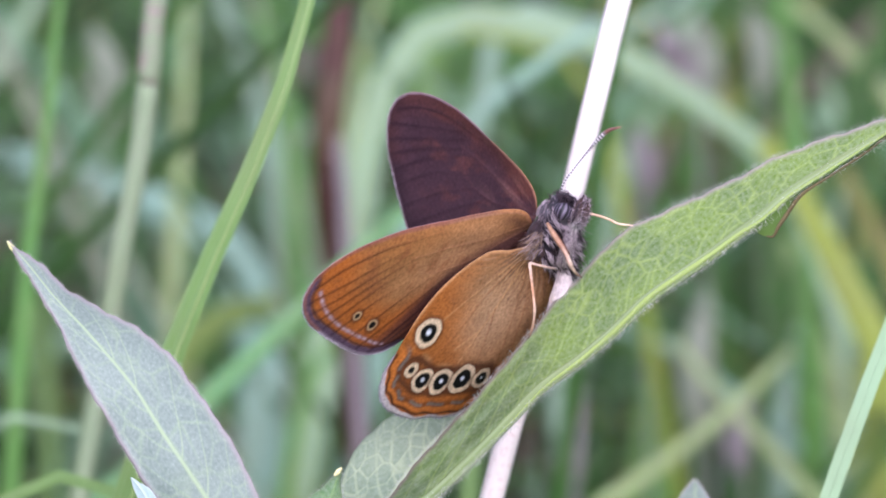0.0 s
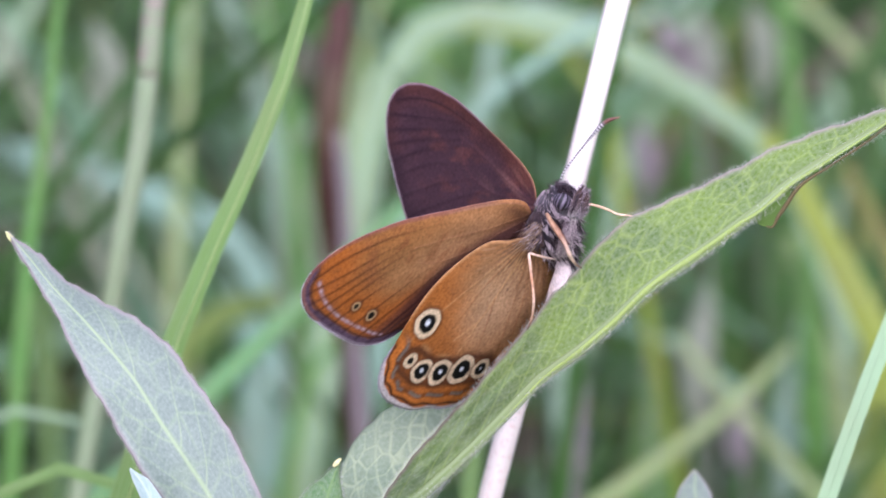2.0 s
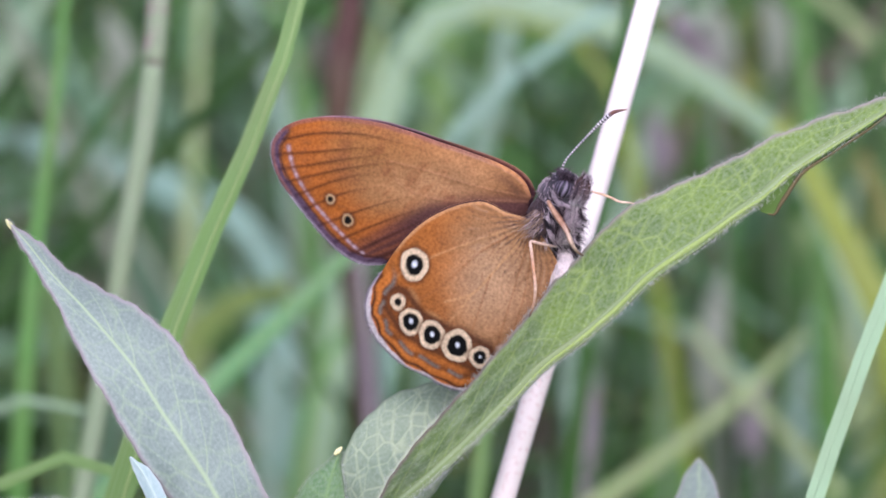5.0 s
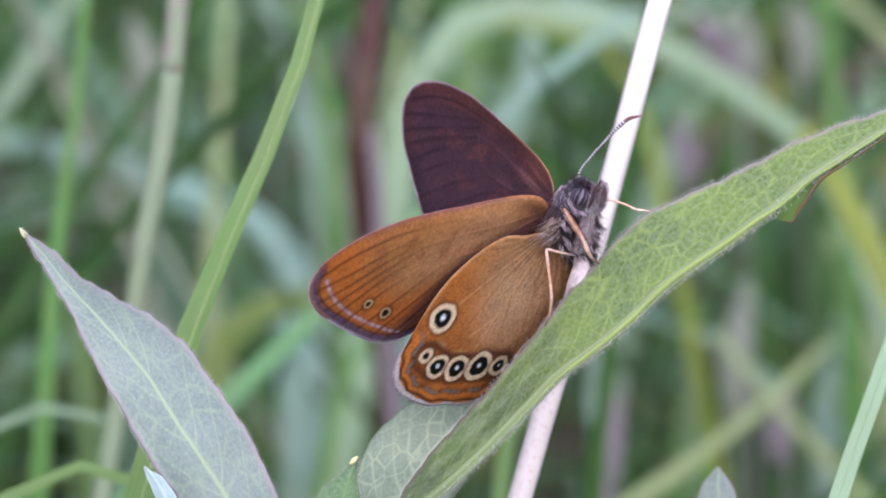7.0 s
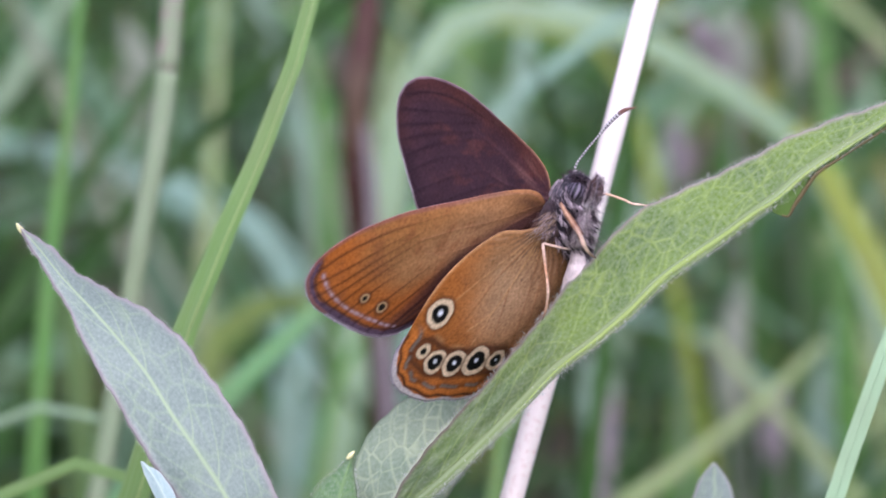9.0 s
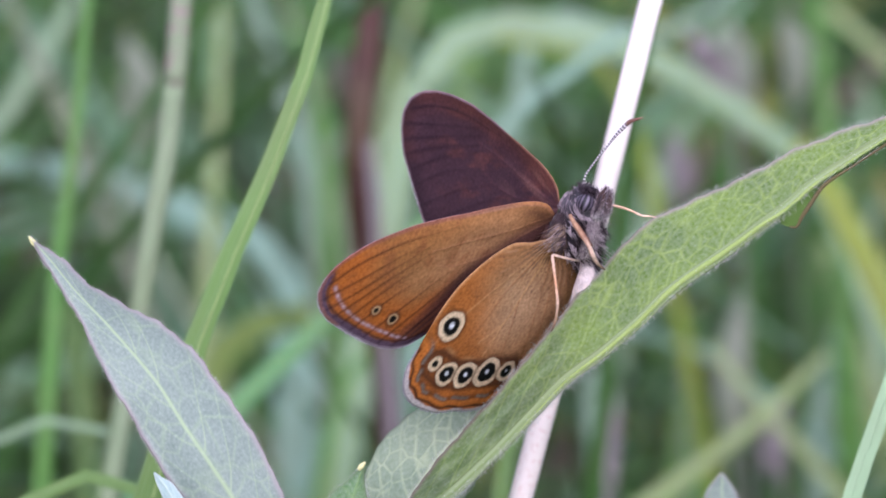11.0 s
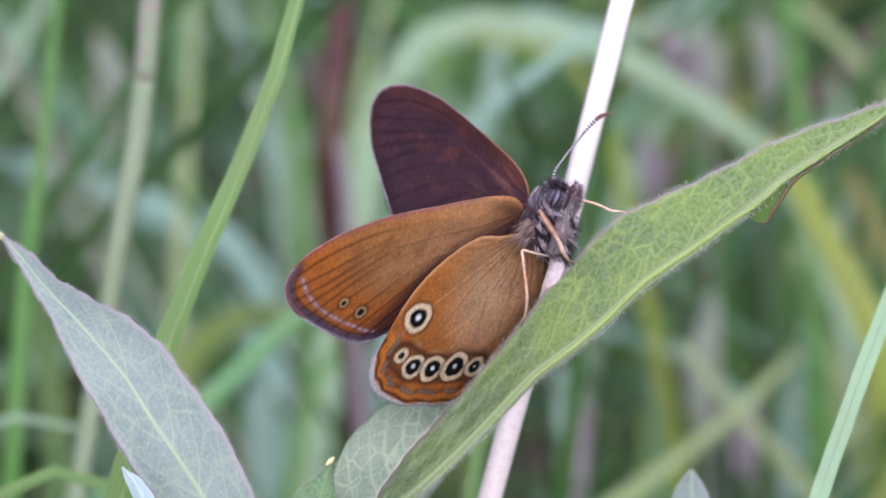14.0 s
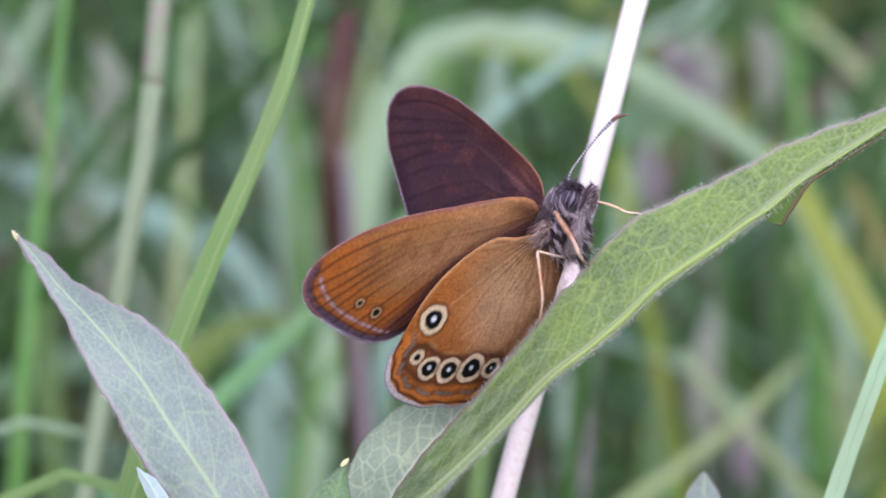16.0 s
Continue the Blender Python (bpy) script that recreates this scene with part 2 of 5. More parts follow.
def grid_faces(rows, cols, closed=False, start=0):
    faces = []
    for i in range(rows - 1):
        for j in range(cols if closed else cols - 1):
            k = (j + 1) % cols
            faces.append((start + i * cols + j, start + i * cols + k, start + (i + 1) * cols + k, start + (i + 1) * cols + j))
    return faces


def thing(name, origin, label, category, group="", kind=""):
    """An Empty at the thing's base, in SITE millimetres."""
    ob = new(name)
    ob.matrix_basis = SITE @ Matrix.Translation(Vector(origin) * MM)
    return tagged(ob, label, category, group, kind)


def part(name, me, parent, label=""):
    ob = new(name, me)
    ob.parent = parent
    return tagged(ob, label)


def single(name, me, label, category, group="", kind="", origin=(0, 0, 0)):
    ob = new(name, me)
    ob.matrix_basis = SITE @ Matrix.Translation(Vector(origin) * MM)
    return tagged(ob, label, category, group, kind)


def tube(points, radii, n=24, sides=12, flat=1.0):
    """Rings round a curve: vertices, faces, and (length, round) for each vertex."""
    c = curve(points, n)
    r = np.interp(np.linspace(0, 1, n), np.linspace(0, 1, len(radii)), radii)
    tang = np.gradient(c, axis=0)
    tang /= np.linalg.norm(tang, axis=1)[:, None]
    side = np.cross(tang, (0.0, 1.0, 0.0))
    side /= np.linalg.norm(side, axis=1)[:, None] + 1e-9
    up = np.cross(side, tang)
    a = np.linspace(0, 2 * np.pi, sides, endpoint=False)
    v = (c[:, None] + r[:, None, None] * (np.cos(a)[None, :, None] * side[:, None] + flat * np.sin(a)[None, :, None] * up[:, None])).reshape(-1, 3)
    f = grid_faces(n, sides, True)
    f += [tuple(range(sides))[::-1], tuple(range((n - 1) * sides, n * sides))]
    s = np.concatenate([[0], np.cumsum(np.linalg.norm(np.diff(c, axis=0), axis=1))])
    uv = np.stack([np.repeat(s, sides), np.tile(a * 0.3, n)], 1)
    return v, f, uv


def hairs(name, roots, ways, lengths, radius, material, bend=0.25, seed=1):
    """Thin bent three-sided cones, joined."""
    rng = np.random.default_rng(seed)
    verts, faces = [], []
    for p, w, ln in zip(roots, ways, lengths):
        w = w / (np.linalg.norm(w) + 1e-9)
        e = rng.normal(size=3)
        s1 = np.cross(w, e)
        s1 /= np.linalg.norm(s1) + 1e-9
        s2 = np.cross(w, s1)
        b = len(verts)
        mid = p + w * ln * 0.5
        tip = p + w * ln + s1 * ln * bend
        for q, r in ((p, radius), (mid, radius * 0.7)):
            for a in (0, 2.09, 4.19):
                verts.append(q + r * (math.cos(a) * s1 + math.sin(a) * s2))
        verts.append(tip)
        for j in range(3):
            k = (j + 1) % 3
            faces.append((b + j, b + k, b + 3 + k, b + 3 + j))
            faces.append((b + 3 + j, b + 3 + k, b + 6))
    return mesh(name, verts, faces, material)


def step(x, lo, hi):
    t = np.clip((x - lo) / (hi - lo), 0, 1)
    return t * t * (3 - 2 * t)


def ground_at(y):
    return (-450 + 0.1392 * y) / 0.9903


# ---- ground ----
bm = bmesh.new()
bmesh.ops.create_grid(bm, x_segments=40, y_segments=40, size=300)
me = bpy.data.meshes.new("ground")
bm.to_mesh(me)
bm.free()
me.materials.append(SOIL)
tagged(new("ground", me), "green meadow ground with soil between the grass", "ground", kind="structure")


# ---- the plant with its leaves ----
def leaf(parent, origin, side_a, side_b, material, rib=0.5, nu=220, nv=40, bulge=0.8, veins=12, lean=0.10,
         rib_width=0.16, edge=0.28, wave=0.06, side=0.11, label="", hair=0.5, hair_sides=(0, 1), rims=(0, 1), net=1.0, folds=0.0, roll=0.0, seed=1):
    """A leaf between two margins, base to tip, with a raised midrib, side veins and a haired margin."""
    a, b = curve(side_a, nu), curve(side_b, nu)
    v = np.linspace(0, 1, nv)
    pos = a[:, None] * (1 - v)[None, :, None] + b[:, None] * v[None, :, None]
    wide = np.linalg.norm(b - a, axis=1)
    mid = (a + b) / 2
    s = np.concatenate([[0], np.cumsum(np.linalg.norm(np.diff(mid, axis=0), axis=1))])
    u = np.linspace(0, 1, nu)
    length = s[-1]
    dv = v[None] - rib
    left = np.where(dv < 0, -dv / max(rib, 1e-3), dv / max(1 - rib, 1e-3))
    across = dv * wide[:, None]
    vein = np.exp(-(across / (rib_width * (1.15 - 0.8 * u[:, None])))**2)
    rng = np.random.default_rng(seed)
    ridge = vein.copy()
    for k in range(veins):
        for sign in (-1, 1):
            uk = (k + 0.4 + 0.5 * rng.random()) / veins * 0.95
            goes = uk + lean * left**1.25 + 0.004 * np.sin(left * 9 + k)
            d = (u[:, None] - goes) * length
            line = np.exp(-(d / side)**2) * (np.sign(dv) == sign) * (1.0 - 0.6 * left)
            vein = np.maximum(vein, 0.68 * line)
            ridge = np.maximum(ridge, 0.6 * line)
    rim = np.minimum(np.minimum(v[None] if 0 in rims else 9 + v[None], (1 - v)[None] if 1 in rims else 9 + v[None]) * wide[:, None], 9)
    margin = np.exp(-(rim / edge)**2)
    wav = wave * np.sin(s * 1.7)[:, None] * left**2 + wave * 0.7 * np.sin(s * 4.1 + 1)[:, None] * left**3
    pos[..., 1] += -bulge * (1 - left**2) * np.sin(np.pi * np.clip(u, 0.02, 0.98))[:, None] ** 0.5 - 0.07 * ridge
    pos[..., 1] += -0.05 * margin
    # a margin rolled into a cord, long folds near the base, and a net of veins that fades there
    pos[..., 1] += -roll * np.exp(-((v * wide[:, None] - 0.25) / 0.22)**2)
    near_base = 1 - step(u, 0.2, 0.5)[:, None]
    pos[..., 1] += folds * near_base * np.sin(v[None] * 14 + 1.5 * np.sin(u[:, None] * 9)) * np.sin(np.pi * v)[None]
    netting = (1 - (1 - net) * near_base) * np.ones(nv)[None]
    pos[..., 2] += wav
    verts = pos.reshape(-1, 3) - np.array(origin)
    uv = np.stack([np.repeat(s, nv), across.ravel()], 1)
    me = mesh("leaf", verts, grid_faces(nu, nv), material, uv, vein=vein.ravel(), margin=margin.ravel(), net=netting.ravel())
    ob = part("leaf", me, parent, label)
    so = ob.modifiers.new("thickness", "SOLIDIFY")
    so.thickness, so.offset = 0.0001, -1
    if hair:
        roots, ways = [], []
        for side, sgn in ((0, -1), (1, 1)):
            if side not in hair_sides:
                continue
            rowpos = pos[:, 0 if side == 0 else -1]
            out = (b - a) * sgn
            along = np.gradient(rowpos, axis=0)
            for x in np.sort(rng.random(int(length * 20))):
                i = min(int(x * nu), nu - 1)
                w = out[i] / (np.linalg.norm(out[i]) + 1e-6) + along[i] / (np.linalg.norm(along[i]) + 1e-6) * rng.normal(0.25, 0.35)
                w = w + np.array([0, rng.normal(0, 0.5), 0])
                roots.append(rowpos[i] - np.array(origin))
                ways.append(w)
        me = hairs("margin_hairs", np.array(roots), np.array(ways), hair * (0.5 + rng.random(len(roots))), 0.011, LEAF_HAIR, seed=seed)
        tagged(part("margin_hairs", me, ob, "short white hairs along the margin"), kind="stuff")
    return ob


def leafy_plant():
    root = (-5.86, 6, -22.73)
    foot = (root[0] - 6, 14.0, ground_at(14.0))
    plant = thing("leafy_plant", foot, "soft-haired green plant with lance-shaped leaves in the grass", "plant")
    o = np.array(foot)
    v, f, uv = tube([o, o + (4, -3, 220), (-6.36, 7, -39.11), root], [1.7, 1.5, 1.3, 1.0], 60, 12)
    part("stem", mesh("stem", v - o, f, PLANT_STEM, uv), plant, "downy green stem")
    # the leaf that carries the butterfly, folded along its keel
    leaf(plant, foot,
         [(-5.84, 5, -22.06), (-4.93, 4, -19.98), (-3.51, 3, -17.3), (-2.38, 2.4, -15.79), (-0.56, 2, -13.68), (1.85, 1.6, -11.05), (4.05, 1.2, -8.47), (6.17, 0.8, -5.97), (8.05, 0.5, -3.56), (9.73, 0.2, -1.84), (11.64, 0, 0.28), (13.43, -0.2, 1.64), (15.82, -0.4, 2.72), (18.41, -0.6, 3.91), (20.99, -0.8, 5.15), (22.38, -0.9, 5.95), (24.57, -1, 6.9), (26.77, -1, 7.74), (29.36, -1, 8.58), (31.55, -1, 9.37), (34.14, -1, 10.61)],
         [(-5.35, 5, -22.06), (-3.19, 3, -19.93), (-0.56, 1, -17.69), (1.84, 0, -15.48), (4.83, -1, -12.41), (7.09, -1.5, -10.08), (9.98, -2, -7.92), (12.36, -2.2, -5.92), (14.74, -2.4, -3.62), (16.72, -2.5, -2.22), (19.11, -2.5, -0.56), (20.97, -2.5, 0.83), (22.49, -2.4, 1.79), (24.49, -2.2, 3.54), (26.89, -2, 5.13), (29.3, -1.7, 6.73), (31.72, -1.4, 8.33), (34.22, -1, 10.49)],
         GREEN_LEAF, rib=0.93, nu=360, nv=72, bulge=0.5, veins=15, lean=0.16, rib_width=0.45, edge=0.22, side=0.11,
         label="green leaf folded along its pale keel", hair=0.34, rims=(0,), net=0.25, folds=0.22, roll=0.14, seed=3)
    keel = [(-5.84, 5, -22.35), (-3.18, 2.8, -20.04), (-0.56, 0.8, -17.76), (1.84, -0.2, -15.51), (4.82, -1.2, -12.44), (7.09, -1.7, -10.11), (9.98, -2.2, -7.95), (12.36, -2.4, -5.92), (14.73, -2.6, -3.65), (16.71, -2.7, -2.26), (19.1, -2.7, -0.6), (20.96, -2.7, 0.79), (22.48, -2.6, 1.91), (24.48, -2.4, 3.62), (26.87, -2.2, 5.21), (29.28, -1.9, 6.76), (31.71, -1.5, 8.36), (34.22, -1, 10.49)]
    keel = [(x - 0.2 * w, y, z + 0.24 * w) for (x, y, z), w in zip(keel, np.interp(np.linspace(0, 1, len(keel)), [0, 0.85, 1], [1, 1, 0.1]))]
    v, f, uv = tube(keel, [0.36, 0.4, 0.4, 0.4, 0.42, 0.42, 0.38, 0.3, 0.06], 160, 12, 0.3)
    part("keel", mesh("keel", v - o, f, KEEL, uv), plant, "pale haired keel of the folded leaf")
    rng = np.random.default_rng(40)
    c = curve(keel, 400)[rng.integers(20, 390, 2600)] - o
    ways = np.array([0.35, -0.2, -0.8]) + rng.normal(size=(2600, 3)) * 0.5
    me = hairs("keel_hairs", c + ways * 0.3, ways, 0.28 * (0.5 + rng.random(2600)), 0.012, LEAF_HAIR, seed=41)
    tagged(part("keel_hairs", me, plant, "short white hairs on the keel"), kind="stuff")
    # its other half, showing below the keel where it curls
    leaf(plant, foot,
         [(-5.04, 6, -21.11), (-0.36, 3, -16.3), (4.45, 1, -11.19), (9.44, 0, -6.76), (14.22, -0.4, -2.44), (18.81, -0.6, 0.52), (22.4, -0.6, 2.44), (26.8, -0.5, 5.71), (31.6, -0.5, 8.83), (34.18, -0.6, 10.5)],
         [(-3.85, 9, -20.46), (0.66, 10, -15.58), (5.8, 10, -10.24), (10.91, 9, -5.7), (15.78, 8, -1.76), (20.38, 6, 1.34), (22.16, 4, 2.27), (23.15, 3.6, 2.95), (24.27, 3.4, 3.88), (27.67, 3, 6.25), (31.97, 1.5, 9.12), (34.2, -0.4, 10.55)],
         GREEN_LEAF, rib=0.03, nu=200, nv=24, bulge=0.2, edge=0.15, label="shaded half of the folded leaf", hair=0.25, hair_sides=(1,), rims=(1,), seed=4)
    leaf(plant, foot,
         [(21.52, -2.6, 1.47), (22.27, -2.7, 1.87), (23.35, -2.6, 2.74), (24.71, -2.4, 3.77), (27.0, -2.2, 5.3), (29.5, -1.9, 6.9), (31.7, -1.5, 8.4), (34.1, -1, 10.4)],
         [(21.69, -2.4, 1.31), (22.3, -2.3, 0.99), (23.1, -2.2, 0.86), (23.55, -2.3, 1.61), (24.15, -2.3, 2.5), (24.9, -2, 3.62), (27.2, -1.9, 5.2), (29.65, -1.7, 6.8), (31.78, -1.4, 8.36), (34.15, -1, 10.38)],
         FLAP_LEAF, rib=0.1, nu=140, nv=16, bulge=0.1, veins=3, edge=0.08, label="curled dark green edge of the folded leaf", hair=0.0, seed=14)
    v, f, uv = tube([(22.75, -2.3, 0.9), (23.1, -2.35, 0.84), (23.6, -2.45, 1.6), (24.2, -2.45, 2.48), (24.95, -2.55, 3.56), (27.24, -2.45, 5.14), (29.68, -2.2, 6.74), (31.8, -1.8, 8.3)],
                    [0.06, 0.16, 0.14, 0.1, 0.06, 0.08, 0.06, 0.03], 90, 8)
    part("leaf_edge", mesh("leaf_edge", v - o, f, BROWN_EDGE, uv), plant, "brown dried edge of the curled leaf")
    for a, b, c in (((-30.34, 1.2, -0.24), (-30.66, 1.2, 0.16), (-30.94, 1.2, 0.56)), ((-7.76, 3.6, -16.2), (-7.47, 3.6, -15.88), (-7.23, 3.6, -15.64))):
        v, f, uv = tube([a, b, c], [0.12, 0.2, 0.06], 12, 8)
        part("leaf_tip", mesh("leaf_tip", v - o, f, YELLOW_TIP, uv), plant, "yellowish-white hardened tip of a leaf")
    # brown scrap clinging to the keel
    v, f, uv = tube([(9.5, 1.4, -8.4), (9.8, 1.4, -8.1), (10.15, 1.4, -7.75), (10.45, 1.4, -7.35), (10.7, 1.4, -6.9)], [0.08, 0.28, 0.22, 0.3, 0.08], 20, 10, 0.6)
    part("scrap", mesh("scrap", v - o, f, STRAW, uv), plant, "brown withered scrap under the leaf's keel")
    # pale leaf beside it
    leaf(plant, foot,
         [(-11.49, 4, -23.01), (-14.56, 0, -22.36), (-17.46, -2, -21.24), (-19.03, -2.5, -19.22), (-20.31, -3, -17.41), (-21.58, -3, -15.51), (-22.65, -3, -13.64), (-23.68, -3, -11.78), (-24.87, -2.5, -9.89), (-25.93, -2, -7.92), (-26.77, -1.5, -6.13), (-28.04, -0.5, -4.03), (-29.72, 0.5, -1.48), (-30.89, 1.5, 0.44)],
         [(-10.68, 4, -23.01), (-10.82, 2, -21.88), (-11.76, 0, -19.96), (-13, -1, -17.59), (-14.04, -1, -15.2), (-15.64, -1, -12.41), (-17.45, -0.6, -9.94), (-18.88, 0, -7.96), (-20.59, 0.5, -6.37), (-22.82, 1, -4.97), (-24.86, 1.5, -3.98), (-26.75, 1.5, -2.77), (-29.08, 1.5, -0.64), (-30.81, 1.5, 0.44)],
         PALE_LEAF, rib=0.46, nu=240, nv=72, bulge=1.0, veins=8, lean=0.22, side=0.12, wave=0.08, rib_width=0.17, edge=0.3, roll=0.1, label="pale grey-green leaf with a pinkish margin", hair=0.22, seed=5)
    # dull leaf behind the wings
    leaf(plant, foot,
         [(-7.15, 10, -23.4), (-7.65, 10, -20.93), (-7.69, 10, -18.26), (-7.25, 10.5, -16.35), (-6.43, 11, -14.72), (-5.33, 11.5, -13.42), (-3.89, 12, -12.28), (-2.24, 12.5, -11.63), (0.66, 13, -10.74), (3.98, 13, -9.08)],
         [(-5.89, 8, -23.27), (-3.42, 6, -21.51), (-1.59, 6, -19.89), (-0.16, 7, -18.31), (0.65, 8, -17.13), (1.27, 9, -16.16), (1.89, 10, -14.97), (2.51, 11, -13.56), (3.22, 12, -11.33), (4.06, 13, -9.08)],
         DULL_LEAF, rib=0.55, nu=160, nv=72, bulge=0.6, veins=9, lean=0.25, edge=0.12, label="dull green leaf with a net of pale veins", hair=0.0, seed=6)
    # young leaf with a yellow tip
    leaf(plant, foot,
         [(-9.06, 4, -22.61), (-10.68, 4, -20.18), (-10.27, 4, -18.77), (-9.38, 4, -17.68), (-8.33, 4, -16.74), (-7.32, 4, -15.69)],
         [(-7.44, 4, -22.61), (-6.96, 4, -20.59), (-7.08, 4, -18.77), (-7.24, 4, -17.55), (-7.32, 4, -16.54), (-7.2, 4, -15.73)],
         YOUNG_LEAF, rib=0.6, nu=70, nv=28, bulge=0.5, veins=5, edge=0.14, label="young green leaf with a yellowish tip", hair=0.25, seed=7)
    leaf(plant, foot,
         [(-14.8, 6, -23.14), (-19.12, -4.5, -21.49), (-20.3, -4.5, -19.71), (-20.93, -4.5, -18.33), (-21.49, -4.5, -17.02), (-21.84, -4.5, -16)],
         [(-13.99, 6, -23.14), (-17.93, -4.5, -21.09), (-18.96, -4.5, -19.31), (-19.75, -4.5, -17.81), (-20.62, -4.5, -16.63), (-21.68, -4.5, -15.96)],
         TIP_LEAF, rib=0.5, nu=70, nv=24, bulge=0.3, veins=4, edge=0.1, label="pale bluish leaf tip", hair=0.0, seed=8)
    leaf(plant, foot,
         [(-13.18, 6, -23.34), (-19.47, 2, -22.08), (-23.49, 2, -21.88), (-27.51, 2, -22.48), (-35.56, 2, -23.69)],
         [(-13.58, 6, -23.06), (-19.52, 3, -20.93), (-24.03, 4, -19.78), (-28.88, 4, -19.41), (-35.66, 3, -20.13)],
         PALE_LEAF, rib=0.5, nu=90, nv=30, bulge=0.6, veins=6, edge=0.25, label="low leaf with a pinkish haired margin", hair=0.4, seed=9)
    leaf(plant, foot,
         [(-3.44, 8, -23.27), (9.41, 32, -24.79), (15.43, 32, -23.05), (17.6, 32, -20.65), (18.47, 32, -18.69), (19.31, 32, -17.64)],
         [(-3.23, 8, -23.68), (10.28, 32, -26.09), (20.66, 32, -23.92), (21.0, 32, -20.87), (20.39, 32, -18.91), (19.52, 32, -17.64)],
         PALE_LEAF, rib=0.5, nu=80, nv=26, bulge=0.6, veins=4, edge=0.12, label="pale leaf tip", hair=0.0, seed=10)


leafy_plant()


# ---- stems and single blades of grass ----
def stalk(name, points, radii, sections, label, category="stem"):
    """A round stem that stands on the ground, in sections from the top down: part name, height of its lower end, material, label."""
    p = [np.array(q, float) for q in points]
    y = p[-1][1]
    p.append(np.array([p[-1][0] + (p[-1][0] - p[0][0]) * 0.5, y, ground_at(y)]))
    foot = p[-1]
    ob = thing(name, foot, label, category)
    c = curve([q - foot for q in p], 400)
    r = np.interp(np.linspace(0, 1, 400), np.linspace(0, 1, len(radii) + 1), list(radii) + [radii[-1]])
    start = 0
    for piece, low, material, note in sections:
        end = 399 if low is None else int(np.argmax(c[:, 2] + foot[2] < low))
        run, wide = c[start:end + 1], r[start:end + 1]
        v, f, uv = tube(run, wide, max(len(run), 12), 14)
        part(piece, mesh(piece, v, f, material, uv), ob, note)
        start = end
    return ob


def blade(points, width, material, label, name="grass_blade", tip=0.3, fold=0.2, group="", face=0.0, rib=None, shift=0.0):
    """One blade of grass with a folded midrib, tip first, rooted in the ground."""
    p = [np.array(q, float) for q in points]
    y = p[-1][1]
    run = p[-1] - p[-2]
    if p[-1][2] > ground_at(y) + 20:
        drop = p[-1][2] - ground_at(y)
        slope = np.clip(run[0] / (abs(run[2]) + 1e-6), -1.2, 1.2)
        p.append(np.array([p[-1][0] + slope * drop * 0.3, y + 130, p[-1][2] * 0.55 + ground_at(y) * 0.45]))
        p.append(np.array([p[-1][0] + slope * drop * 0.12, y + 160, ground_at(y + 160)]))
    foot = p[-1]
    n = 70
    c = curve([q - foot for q in p], n)
    w = width / 2 * np.interp(np.linspace(0, 1, n), [0, 0.12, 0.4, 1], [tip, 0.75, 1.0, 0.8])
    tang = np.gradient(c, axis=0)
    tang /= np.linalg.norm(tang, axis=1)[:, None]
    view = np.array([math.sin(face), math.cos(face), 0.0])
    side = np.cross(tang, view)
    side /= np.linalg.norm(side, axis=1)[:, None] + 1e-9
    nrm = np.cross(side, tang)
    s = np.concatenate([[0], np.cumsum(np.linalg.norm(np.diff(c, axis=0), axis=1))])
    ob = thing(name, foot, label, "grass", group)

    def shell(prof):
        k = len(prof)
        v = np.stack([c + w[:, None] * (a * side - b * nrm) for a, b in prof], 1).reshape(-1, 3)
        uv = np.stack([np.repeat(s, k), np.tile([a * width / 2 for a, b in prof], n)], 1)
        return v, grid_faces(n, k, True) + [tuple(range(k))[::-1], tuple(range((n - 1) * k, n * k))], uv

    v, f, uv = shell([(-1, -fold), (-0.5, -fold * 0.4), (0, 0.0), (0.5, -fold * 0.4), (1, -fold),
                      (0.5, -fold * 0.4 - 0.08), (0, -0.12), (-0.5, -fold * 0.4 - 0.08)])
    part("lamina", mesh("lamina", v, f, material, uv, smooth=False), ob)
    v, f, uv = shell([(shift - 0.13, -0.03), (shift, 0.06), (shift + 0.13, -0.03), (shift, -0.08)])
    part("midrib", mesh("midrib", v, f, rib or RIB, uv), ob, "" if rib else "pale midrib")
    return ob


def white_stem():
    return stalk("dry_stem", [(15.78, 28, 25.92), (13.51, 27, 19.19), (11.72, 26, 12.06), (9.79, 26, 4.12), (7.76, 26, -3.82), (5.75, 26, -11.11), (3.6, 26, -19.26), (2.62, 26, -23.12)],
                 [0.89, 0.91, 0.95, 0.98, 1.01, 1.03, 1.03, 1.03],
                 [("upper_stalk", -8.5, WHITE_STEM, "smooth white upper length"), ("lower_stalk", None, DRY_STEM, "lower length with brown specks")],
                 "bleached white dry stem with brown specks among the leaves")


